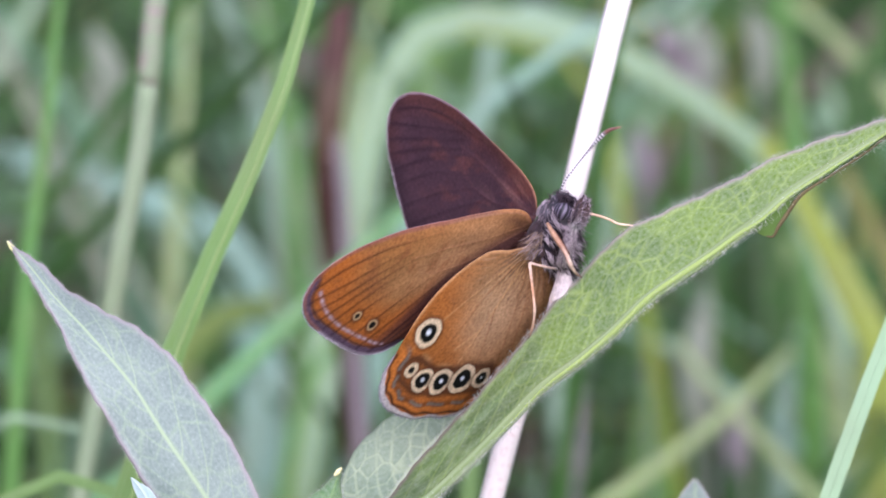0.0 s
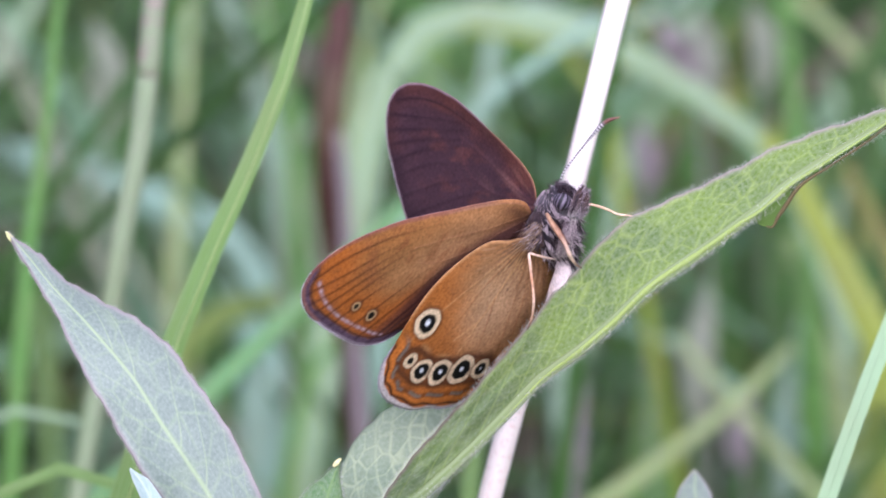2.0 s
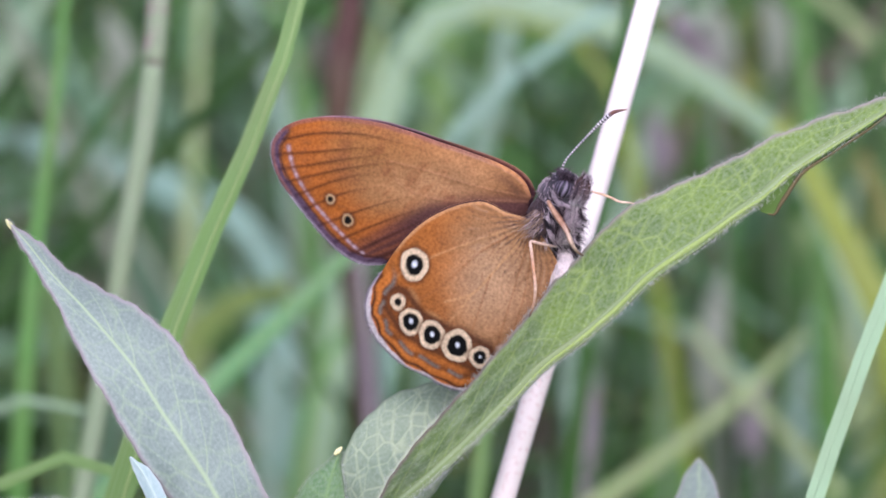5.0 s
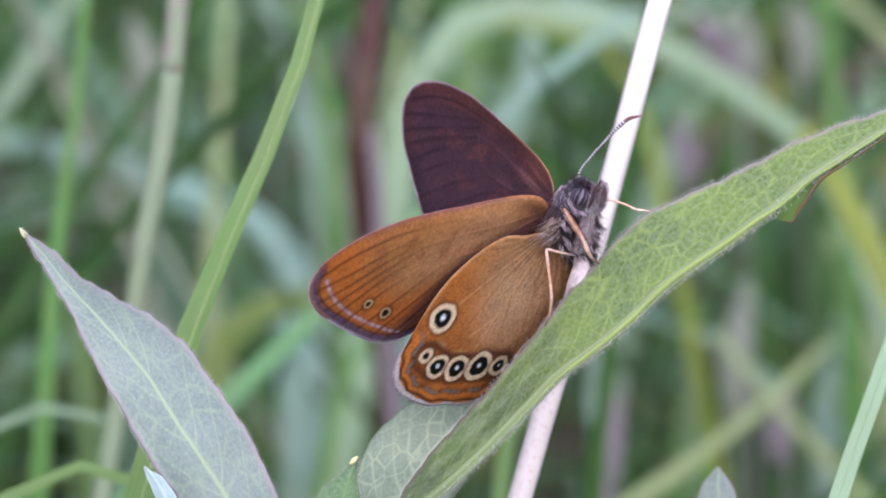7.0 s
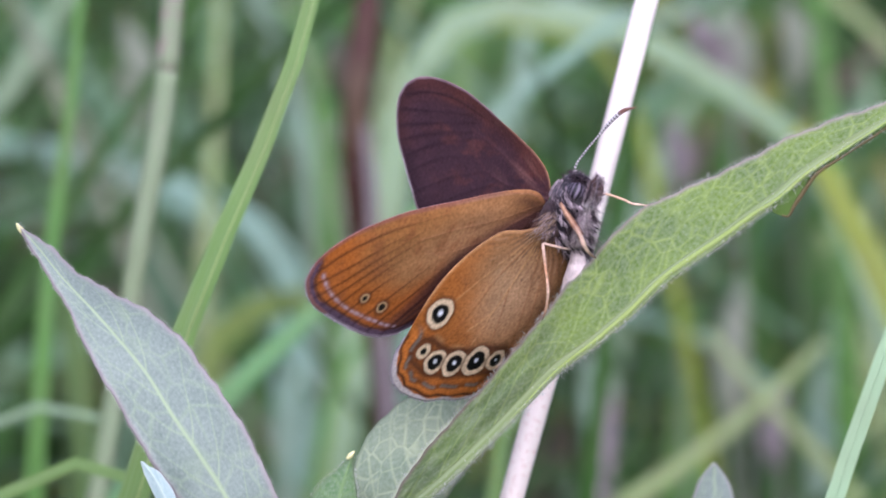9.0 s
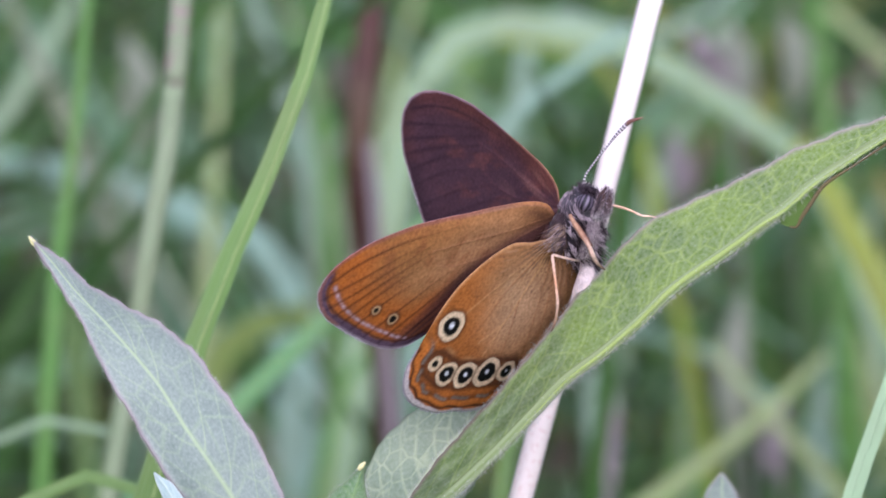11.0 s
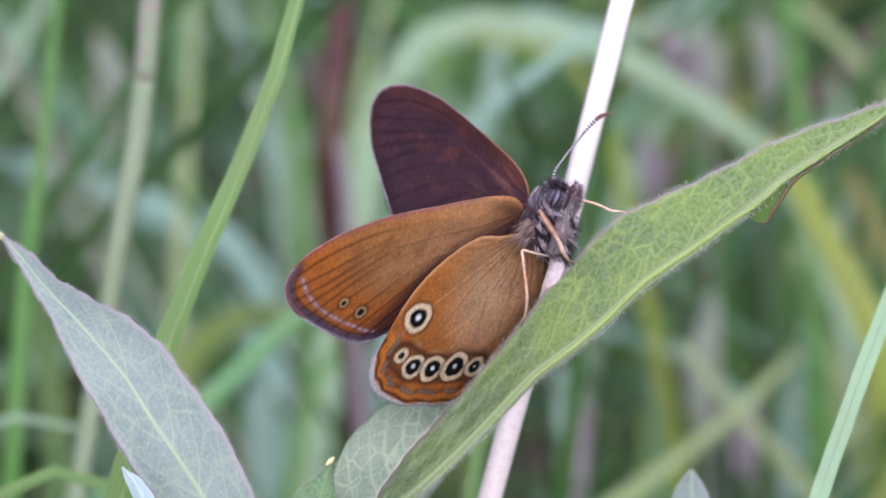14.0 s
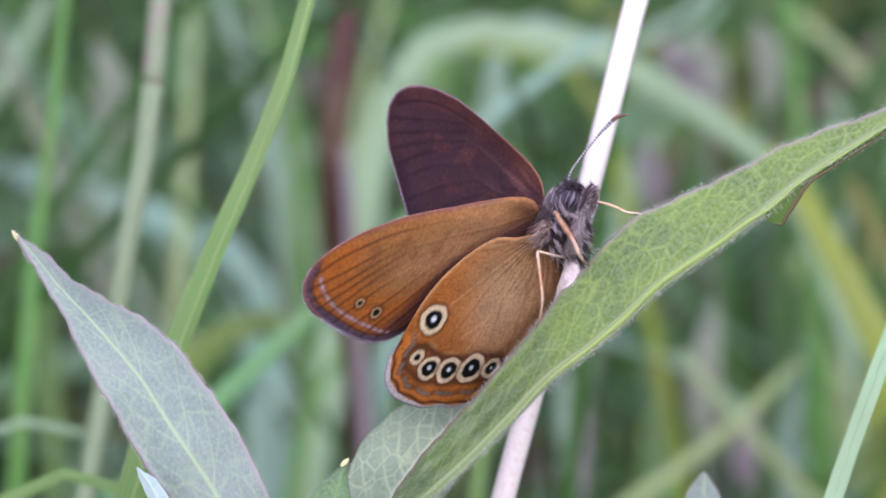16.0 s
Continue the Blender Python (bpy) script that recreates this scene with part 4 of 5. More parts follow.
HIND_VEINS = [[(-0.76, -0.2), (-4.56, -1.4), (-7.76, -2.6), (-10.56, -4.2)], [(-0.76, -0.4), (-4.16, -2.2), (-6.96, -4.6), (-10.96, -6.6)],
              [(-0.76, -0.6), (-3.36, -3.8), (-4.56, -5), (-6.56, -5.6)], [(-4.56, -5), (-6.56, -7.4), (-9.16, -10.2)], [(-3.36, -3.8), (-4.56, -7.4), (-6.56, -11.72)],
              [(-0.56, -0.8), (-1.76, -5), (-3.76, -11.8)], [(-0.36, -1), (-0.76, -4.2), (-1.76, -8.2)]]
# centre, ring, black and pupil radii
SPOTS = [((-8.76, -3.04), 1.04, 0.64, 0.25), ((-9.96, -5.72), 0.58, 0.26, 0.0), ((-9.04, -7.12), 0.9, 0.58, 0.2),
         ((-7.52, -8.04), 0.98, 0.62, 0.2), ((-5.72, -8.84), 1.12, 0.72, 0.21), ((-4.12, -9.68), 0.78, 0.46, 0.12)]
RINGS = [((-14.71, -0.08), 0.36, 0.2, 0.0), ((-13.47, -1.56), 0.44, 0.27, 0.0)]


def spotted(col, uv, spots, ring_colour, tilt=1.12):
    for (cu, cv), ring, black, pupil in spots:
        du, dv = uv[:, 0] - cu, uv[:, 1] - cv
        r = np.hypot(du, dv / tilt) * (1 + 0.035 * np.sin(3 * np.arctan2(dv, du) + cu) + 0.02 * np.sin(7 * np.arctan2(dv, du) + 2 * cv))
        col = blend(col, (92, 54, 34), 0.75 * (1 - step(r, ring, ring + 0.34)))
        col = blend(col, ring_colour, 1 - step(r, ring - 0.08, ring + 0.02))
        col = blend(col, (14, 12, 16), 1 - step(r, black - 0.05, black + 0.05))
        if pupil:
            p = np.hypot(du - 0.02, (dv - 0.05) / 1.25)
            col = blend(col, (232, 238, 246), 1 - step(p, pupil * 0.55, pupil))
    return col


def paint_fore_under(uv, f):
    col = np.tile(lin(162, 110, 60), (len(uv), 1))
    g = grain(uv, 1.3, 3) + 0.6 * grain(uv, 5, 4)
    rim, _ = near_line(uv, FORE_RIM)
    edge, _ = near_line(uv, FORE_EDGE)
    col = blend(col, (186, 142, 98), 0.9 * np.exp(-(((uv[:, 0] + 6.87) / 5.5)**2 + ((uv[:, 1] - 0.88) / 2.2)**2)))
    col = blend(col, (150, 90, 52), 0.35 * step(g, 0, 1.2))
    col = blend(col, (182, 102, 34), 0.85 * step(rim, 0.4, 0.8) * (1 - step(rim, 2.2, 5.0)))
    col = blend(col, (136, 88, 54), 0.35 * step(grain(uv * np.array([0.35, 1]), 9, 44), 0.3, 1.3))
    col = blend(col, (120, 78, 46), 0.5 * step(grain(uv, 16, 42), 1.0, 1.5) * step(uv[:, 0], -12, -6))
    shade = uv[:, 1] - np.interp(uv[:, 0], [-14.47, -12.47, -10.47, -7.67, -4.47, -0.47], [-4.52, -3.28, -1.92, -0.48, -0.08, -0.16])
    col = blend(col, (84, 57, 60), 0.9 * (1 - step(shade, -0.6, 1.0)))
    col = blend(col, (212, 176, 142), 0.7 * (1 - step(edge, 0.1, 0.32)) * step(shade, 0.6, 1.4) * step(uv[:, 0], -9, -4))
    crossed = np.zeros(len(uv))
    for k, line in enumerate(FORE_VEINS):
        d, s = near_line(uv, curve(line, 24))
        crossed = np.maximum(crossed, np.exp(-(d / 0.16)**2))
        col = blend(col, (80, 44, 30), 0.75 * np.exp(-(d / (0.07 + 0.05 * s))**2) * step(s, 0.0, 0.55))
        col = blend(col, (190, 112, 56), 0.3 * np.exp(-((d - 0.3) / 0.14)**2) * step(s, 0.2, 0.7))
    for line in FORE_CELL:
        d, s = near_line(uv, curve(line, 24))
        col = blend(col, (196, 142, 102), 0.22 * np.exp(-(d / 0.09)**2))
    col = blend(col, (132, 86, 58), 0.25 * step(g, 0.4, 1.4) * step(uv[:, 1], -1.0, 1.0))
    d, s = near_line(uv, curve(FORE_SILVER, 40))
    gaps = 1 - crossed
    col = blend(col, (112, 62, 46), 0.45 * np.exp(-(d / 0.26)**2))
    col = blend(col, (200, 178, 188), np.exp(-(d / 0.12)**2) * (0.1 + 0.9 * gaps) * (0.75 + 0.25 * np.sin(s * 90)))
    col = spotted(col, uv, RINGS, (206, 172, 128), 1.15)
    col = blend(col, (70, 42, 40), 0.8 * np.exp(-((rim - 0.62) / 0.12)**2))
    col = blend(col, (98, 78, 98), 1 - step(rim + 0.06 * g, 0.45, 0.62))
    col = blend(col, (58, 40, 52), 0.6 * crossed * (1 - step(rim, 0.5, 0.7)) * step(rim, 0.15, 0.3))
    col = blend(col, (172, 158, 170), 0.7 * (1 - step(rim, 0.04, 0.24)))
    # shade under the leading edge near the wing's base, painted dark brown
    col = blend(col, (74, 50, 44), 0.6 * np.exp(-((edge - 0.75) / 0.4)**2) * step(uv[:, 0], -4.2, -1.6) * step(uv[:, 1], -0.2, 0.4))
    costa = (1 - step(edge, 0.08, 0.32)) * step(uv[:, 1], -0.2, 0.4)
    col = blend(col, (148, 96, 84), 0.8 * costa)
    col = blend(col, (206, 146, 96), costa * step(uv[:, 0], -4.5, -2.5))
    return np.clip(0.88 * col, 0.004, 0.9), np.zeros(len(uv))


def paint_hind_under(uv, f):
    col = np.tile(lin(166, 112, 60), (len(uv), 1))
    g = grain(uv, 1.4, 5) + 0.6 * grain(uv, 6, 6)
    rim, where = near_line(uv, HIND_RIM)
    edge, _ = near_line(uv, HIND_EDGE)
    col = blend(col, (194, 156, 118), 0.95 * np.exp(-(((uv[:, 0] + 3.4) / 4.3)**2 + ((uv[:, 1] + 4.2) / 4.3)**2)))
    col = blend(col, (174, 102, 38), 0.8 * step(-uv[:, 0] + 0.25 * g, 4.0, 8.0))
    r = np.hypot(uv[:, 0], uv[:, 1])
    streaks = np.sin(np.arctan2(uv[:, 1], uv[:, 0] + 1e-6) * 44 + 1.6 * g + 0.5 * np.sin(r * 1.7))
    col = blend(col, (100, 82, 76), 0.75 * (1 - step(r, 0.8, 5.0)) * step(streaks + 1.6 * g, -0.8, 1.8))
    col = blend(col, (150, 108, 76), 0.5 * (1 - step(np.abs(uv[:, 0] + 0.2), 0.3, 2.6)) * step(streaks, -0.5, 1))
    for k, line in enumerate(HIND_VEINS):
        d, s = near_line(uv, curve(line, 24))
        col = blend(col, (216, 166, 112) if k in (0, 2, 3) else (146, 92, 52), (0.6 if k == 2 else 0.4) * np.exp(-(d / 0.09)**2))
    row, _ = near_line(uv, [s[0] for s in SPOTS[1:]])
    col = blend(col, (100, 68, 46), 0.6 * step(grain(uv, 16, 41), 0.8, 1.4) * (1 - step(r, 5, 10)))
    col = blend(col, (136, 92, 58), 0.35 * step(grain(uv * np.array([1, 0.35]), 9, 43), 0.3, 1.3))
    low = step(-(uv[:, 1]), 3.0, 4.6)
    col = blend(col, (200, 118, 46), 0.85 * (1 - step(rim, 1.7, 3.0)) * low)
    col = blend(col, (84, 52, 36), 0.9 * np.exp(-((row - 0.98) / 0.4)**2) * step(-uv[:, 1], 3.4, 4.4))
    d, s = near_line(uv, [(u + 0.9, v + 1.0) for u, v in [s[0] for s in SPOTS[1:5]]])
    col = blend(col, (208, 156, 104), 0.5 * np.exp(-(d / 0.16)**2) * (0.5 + 0.5 * np.sin(s * 16)))
    lobes = 0.09 * np.sin(where * 46)
    veined = step(np.sin(where * 46 + 1.2), -0.85, -0.4)
    col = blend(col, (96, 56, 34), 0.75 * np.exp(-((rim + lobes - 1.1) / 0.28)**2) * low)
    col = blend(col, (128, 118, 108), 0.95 * np.exp(-((rim + lobes - 1.1) / 0.15)**2) * veined * low)
    col = blend(col, (210, 126, 52), 0.7 * np.exp(-((rim + lobes - 0.75) / 0.13)**2) * low)
    freckle = step(grain(uv, 11, 61) + 0.5 * grain(uv, 23, 62), 1.05, 1.7)
    col = blend(col, (82, 54, 42), 0.55 * freckle * (1 - step(r, 4.5, 8.5)))
    col = blend(col, (88, 72, 70), 0.6 * step(streaks + 1.2 * grain(uv, 3, 63), 0.6, 1.6) * (1 - step(r, 1.5, 6.5)) * step(r, 0.4, 1.2))
    col = blend(col, (206, 176, 146), 0.35 * step(-streaks + 1.2 * grain(uv, 3, 64), 0.8, 1.8) * (1 - step(r, 1.5, 7.0)))
    col = spotted(col, uv, SPOTS, (232, 208, 172))
    fringe = (0.18 + 0.18 * (1 - step(where, 0.25, 0.6))) * step(where, 0.0, 0.16)
    col = blend(col, (66, 38, 30), 0.95 * np.exp(-((rim + lobes - fringe - 0.14) / 0.13)**2))
    col = blend(col, (208, 200, 200), 1 - step(rim + 0.05 * g, fringe - 0.12, fringe + 0.02))
    costa = (1 - step(edge, 0.05, 0.25)) * step(uv[:, 1], -2.6, -1.6)
    col = blend(col, (222, 168, 116), 0.7 * costa)
    return np.clip(0.86 * col, 0.004, 0.9), np.zeros(len(uv))


def paint_fore_upper(uv, f):
    col = np.tile(lin(66, 45, 53), (len(uv), 1))
    g = grain(uv, 1.2, 8) + 0.5 * grain(uv, 6, 9)
    rim, _ = near_line(uv, FORE_RIM)
    edge, _ = near_line(uv, FORE_EDGE)
    col = blend(col, (96, 58, 54), 0.6 * step(g + 0.8 * grain(uv * np.array([0.6, 1.6]), 3.2, 71), -0.3, 1.6) * step(rim, 1.0, 5.0))
    col = blend(col, (112, 78, 82), 0.4 * step(grain(uv, 14, 72), 0.9, 1.6))
    costa = np.exp(-(np.maximum(edge, 0) / 1.1)**2) * step(uv[:, 1], 0.3, 1.2)
    col = blend(col, (100, 58, 52), 0.6 * costa)
    around = np.arctan2(uv[:, 1], -uv[:, 0] + 1e-6)
    rays = grain(np.stack([around * 9, np.hypot(uv[:, 0], uv[:, 1]) * 0.35], 1), 2.0, 73)
    col = blend(col, (136, 98, 92), 0.65 * step(rays, 0.0, 1.3) * step(uv[:, 0], -10, -3))
    col = blend(col, (112, 64, 50), 0.5 * np.exp(-((uv[:, 0] + 2.2) / 2.2)**2) * step(uv[:, 1], 0.2, 1.3))
    for k, line in enumerate(FORE_VEINS):
        d, s = near_line(uv, curve(line, 24))
        col = blend(col, (42, 28, 36), 0.7 * np.exp(-(d / (0.12 + 0.05 * np.sin(7 * s + k)))**2) * (0.25 + 0.75 * step(s, 0.1, 0.7)))
    for line in FORE_CELL:
        d, s = near_line(uv, curve(line, 24))
        col = blend(col, (90, 58, 62), 0.25 * np.exp(-(d / 0.14)**2))
    col = blend(col, (42, 29, 36), 0.55 * (1 - step(rim, 0.2, 1.6)))
    col = blend(col, (168, 140, 150), 0.8 * (1 - step(edge, 0.04, 0.16)) * step(-uv[:, 0], 6, 9))
    col = blend(col, (150, 106, 88), (1 - step(edge, 0.05, 0.2)) * step(uv[:, 0], -8, -5) * step(uv[:, 1], 0.2, 0.6))
    return np.clip(col, 0.004, 0.9), np.zeros(len(uv))


def paint_hind_upper(uv, f):
    col = np.tile(lin(86, 60, 60), (len(uv), 1))
    rim, _ = near_line(uv, HIND_RIM)
    col = blend(col, (112, 80, 66), 0.5 * step(grain(uv, 1.2, 12), -0.2, 1.2))
    col = blend(col, (190, 178, 178), 1 - step(rim, 0.1, 0.3))
    return col, np.zeros(len(uv))


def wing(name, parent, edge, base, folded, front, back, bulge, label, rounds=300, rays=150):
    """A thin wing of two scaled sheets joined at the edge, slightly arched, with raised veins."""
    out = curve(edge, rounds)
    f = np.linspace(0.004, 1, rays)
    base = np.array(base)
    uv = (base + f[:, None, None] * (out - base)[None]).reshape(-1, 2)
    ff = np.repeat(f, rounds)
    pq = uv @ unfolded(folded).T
    lines = FORE_VEINS + FORE_CELL if "fore" in name else HIND_VEINS
    ridge = np.zeros(len(uv))
    for line in lines:
        d, s = near_line(uv, curve(line, 20))
        ridge = np.maximum(ridge, np.exp(-(d / 0.12)**2))
    z = bulge * np.sin(np.pi * np.clip(ff, 0, 1)) * np.sin(np.pi * np.tile(np.linspace(0, 1, rounds), rays)) + 0.02 * ridge
    z += 0.05 * grain(uv, 0.8, 20)
    cf, _ = front(uv, ff)
    cb, _ = back(uv, ff)
    n = len(uv)
    verts = np.concatenate([np.c_[pq, z + 0.03], np.c_[pq, z - 0.03]])
    faces = grid_faces(rays, rounds) + [tuple(reversed(q)) for q in grid_faces(rays, rounds, start=n)]
    last = (rays - 1) * rounds
    faces += [(last + j, last + j + 1, n + last + j + 1, n + last + j) for j in range(rounds - 1)]
    me = mesh(name, verts, faces, WING, tint=np.concatenate([cf, cb]))
    ob = part(name, me, parent, label)
    # fringe of pale scales round the outer margin
    rng = np.random.default_rng(len(label))
    line = curve(edge[11:23] if "fore" in name else edge[10:21], 400)
    root = line[rng.integers(0, 400, 1100)]
    way = (root - base) / np.linalg.norm(root - base, axis=1)[:, None]
    hang = way + rng.normal(size=way.shape) * 0.25
    m = unfolded(folded).T
    flat = lambda q, h: np.c_[q @ m, h]
    me = hairs("fringe", flat(root - way * 0.08, rng.normal(size=1100) * 0.015), flat(hang, rng.normal(size=1100) * 0.12),
               (0.2 if "fore" in name else 0.26) * (0.5 + rng.random(1100)), 0.016, FRINGE, seed=len(label))
    tagged(part("fringe", me, ob, "pale grey fringe of fine scales"), kind="stuff")
    return ob


def solid(name, points, radii, colours, parent, label="", material=None, n=24, sides=16, flat=1.0):
    """A rounded limb or body section; colours run along it."""
    v, f, uv = tube(points, radii, n, sides, flat)
    cols = np.array([lin(*c) for c in colours])
    t = np.repeat(np.linspace(0, 1, n), sides)
    tint = np.stack([np.interp(t, np.linspace(0, 1, len(cols)), cols[:, i]) for i in range(3)], 1)
    return part(name, mesh(name, v, f, material or BODY, uv, tint=tint), parent, label)


def coat(name, points, radii, count, length, material, parent, way, spread=0.35, seed=1, radius=0.025, lift=0.5):
    """Hairs over a rounded section, combed along a way."""
    rng = np.random.default_rng(seed)
    c = curve(points, 60)
    r = np.interp(np.linspace(0, 1, 60), np.linspace(0, 1, len(radii)), radii)
    tang = np.gradient(c, axis=0)
    roots, ways = [], []
    for _ in range(count):
        i = rng.integers(0, 60)
        e = rng.normal(size=3)
        e -= tang[i] * (e @ tang[i]) / (tang[i] @ tang[i])
        e /= np.linalg.norm(e)
        roots.append(c[i] + e * r[i] * 0.95)
        ways.append(np.array(way) + e * lift + rng.normal(size=3) * spread)
    me = hairs(name, np.array(roots), np.array(ways), length * (0.5 + rng.random(count)), radius, material, seed=seed)
    return tagged(part(name, me, parent), kind="stuff")


def tufts(name, points, radii, count, per, length, material, parent, way, seed):
    """Locks of hair over a rounded section, each drawn together to a point."""
    rng = np.random.default_rng(seed)
    c = curve(points, 60)
    r = np.interp(np.linspace(0, 1, 60), np.linspace(0, 1, len(radii)), radii)
    roots, ways, lengths = [], [], []
    for _ in range(count):
        i = rng.integers(2, 58)
        e = np.array([rng.uniform(-1, 1), -abs(rng.normal(0.6, 0.5)), rng.uniform(-0.6, 0.6)])
        e /= np.linalg.norm(e)
        root = c[i] + e * r[i]
        go = np.array(way) + rng.normal(size=3) * np.array([0.22, 0.06, 0.18]) + e * 0.12
        tip = root + go / np.linalg.norm(go) * length * rng.uniform(0.6, 1.2)
        for _ in range(per):
            q = root + rng.normal(size=3) * np.array([0.16, 0.05, 0.12])
            roots.append(q)
            ways.append(tip - q + rng.normal(size=3) * 0.05)
            lengths.append(np.linalg.norm(tip - q) * rng.uniform(0.8, 1.05))
    me = hairs(name, np.array(roots), np.array(ways), np.array(lengths), 0.026, material, bend=0.08, seed=seed)
    return tagged(part(name, me, parent), kind="stuff")


def butterfly():
    bf = thing("butterfly", SEAT, "orange-brown butterfly with white-ringed black eyespots resting on a leaf edge", "butterfly")
    back = tuple(-AXIS)
    # body
    chest = [(1.83, -2.8, -0.12), (1.5, -1.9, -0.75), (1.38, -1, -1.71), (1.42, 0.2, -2.67), (1.6, 1.4, -3.48)]
    rc = [0.95, 1.2, 1.25, 1.05, 0.8]
    thorax = solid("thorax", chest, rc, [(84, 78, 88), (62, 56, 66), (66, 58, 68), (120, 106, 104)], bf, "dark grey furry thorax")
    coat("fur", chest, rc, 500, 1.2, FUR, thorax, (0.4, 0.3, -0.6), 0.1, seed=2, radius=0.02, lift=0.06)
    coat("tuft", chest, rc, 120, 1.5, FUR, thorax, (0.5, 0.1, -0.55), 0.08, seed=51, radius=0.045, lift=0.04)
    coat("dark_fur", chest, rc, 2000, 1.1, DARK_FUR, thorax, (0.4, 0.3, -0.6), 0.1, seed=3, radius=0.022, lift=0.06)
    tufts("dark_fur", chest, [r * 0.98 for r in rc], 56, 16, 1.3, DARK_FUR, thorax, (0.45, -0.1, -0.6), 21)
    tufts("pale_fur", chest, [r * 1.02 for r in rc], 52, 12, 1.2, PALE_LOCK, thorax, (0.45, -0.15, -0.6), 22)
    root = [(0.35, -1.5, -0.2), (-0.08, -1.7, -1.1), (-0.12, -1.6, -1.9), (0.2, -1.5, -2.8)]
    solid("wing_root", root, [0.4, 0.62, 0.62, 0.4], [(60, 50, 54), (74, 58, 56), (92, 72, 62)], bf, "dark furry root of the wings")
    coat("dark_fur", root, [0.4, 0.62, 0.62, 0.4], 360, 0.6, DARK_FUR, thorax, (-0.2, -0.1, -0.6), 0.2, seed=71, radius=0.02, lift=0.1)
    rise = [(0.35, -0.8, 0.25), (0.72, -1.4, 0.4), (0.96, -2.2, 0.28), (1.59, -2.6, -0.28)]
    solid("collar", rise, [0.35, 0.75, 0.9, 0.6], [(120, 114, 122), (92, 86, 94), (74, 70, 78)], bf, "grey scaled collar behind the head")
    coat("fur", rise, [0.35, 0.75, 0.9, 0.6], 420, 0.55, FUR, thorax, (0.1, -0.1, -0.6), 0.12, seed=33, radius=0.02, lift=0.1)
    coat("dark_fur", rise, [0.35, 0.75, 0.9, 0.6], 420, 0.55, DARK_FUR, thorax, (0.1, -0.1, -0.6), 0.12, seed=34, radius=0.02, lift=0.1)
    collar = [(0.32, -1.6, 0.5), (0.6, -2.2, 0.7), (0.95, -2.6, 0.85), (1.26, -3, 0.51)]
    coat("fur", collar, [0.3, 0.5, 0.6, 0.4], 260, 0.55, FUR, thorax, (-0.1, 0.1, -0.5), 0.14, seed=31, radius=0.022, lift=0.1)
    seam = [(0.25, -2.6, -0.52), (0.1, -2.9, -1.08), (0.0, -3.2, -1.63), (0.1, -3, -2.43)]
    coat("fur", seam, [0.2, 0.3, 0.3, 0.25], 200, 0.7, DARK_FUR, thorax, (-0.5, 0.0, -0.6), 0.2, seed=32, radius=0.016, lift=0.2)
    coat("fur", seam[1:], [0.3, 0.35, 0.3], 80, 1.5, TAN_FUR, thorax, (-0.65, -0.12, -0.55), 0.16, seed=81, radius=0.015, lift=0.06)
    coat("fur", seam[1:], [0.3, 0.35, 0.3], 40, 1.3, FUR, thorax, (-0.6, -0.12, -0.6), 0.16, seed=82, radius=0.016, lift=0.06)
    pale = [(1.81, -0.3, -3.71), (1.89, -0.3, -4.59), (1.65, 0, -5.64), (1.18, 0.6, -6.85)]
    solid("underside", pale, [0.4, 0.7, 0.75, 0.5], [(206, 190, 186), (234, 220, 214), (214, 188, 162)], bf, "whitish downy underside")
    coat("pale_fur", pale, [0.4, 0.7, 0.75, 0.5], 1100, 0.5, WHITE_FUR, thorax, (-0.1, -0.05, -0.9), 0.1, seed=35, radius=0.014, lift=0.1)
    belly = [(1.79, 2.4, -3.24), (2.15, 4, -4.83), (2.29, 6.5, -7.09), (2.02, 8.6, -9.58), (1.64, 10, -11.26)]
    rb = [1.0, 1.2, 1.3, 1.05, 0.25]
    abdomen = solid("abdomen", belly, rb, [(226, 216, 216), (232, 222, 220), (206, 192, 184), (150, 130, 116)], bf, "pale grey abdomen")
    coat("fur", belly, rb, 160, 0.5, TAN_FUR, abdomen, back, seed=4)
    # head
    skull = [(1.2, -2.2, 1.32), (1.59, -2.8, 0.91), (2.06, -3.2, 0.35), (2.45, -3.3, -0.2), (2.7, -3, -0.68)]
    rh = [0.35, 0.95, 1.15, 1.0, 0.5]
    head = solid("head", skull, rh, [(40, 36, 42), (62, 58, 66), (90, 86, 94), (150, 144, 150)], bf, "small dark furry head")
    coat("fur", skull, rh, 300, 0.34, FUR, head, (0.2, -0.2, 0.1), 0.2, seed=5, radius=0.022, lift=0.3)
    coat("dark_fur", skull[:3], [0.5, 0.95, 1.0], 420, 0.36, DARK_FUR, head, (0.1, -0.2, 0.7), 0.3, seed=6, radius=0.02)
    v, f, uv = tube([(1.08, -4.1, 0.62), (1.38, -4.5, 0.5), (1.74, -4.7, 0.38), (2.1, -4.5, 0.26), (2.38, -4.1, 0.16)], [0.12, 0.5, 0.66, 0.5, 0.12], 60, 24, 0.7)
    band = step(np.sin(uv[:, 0] * 34 + 0.8 * np.sin(uv[:, 1] * 7)), 0.0, 0.7)
    tint = np.array(lin(22, 18, 26)) + band[:, None] * (np.array(lin(108, 98, 112)) - np.array(lin(22, 18, 26)))
    part("eye", mesh("eye", v, f, LIMB, uv, tint=tint), head, "grey compound eye with dark bands")
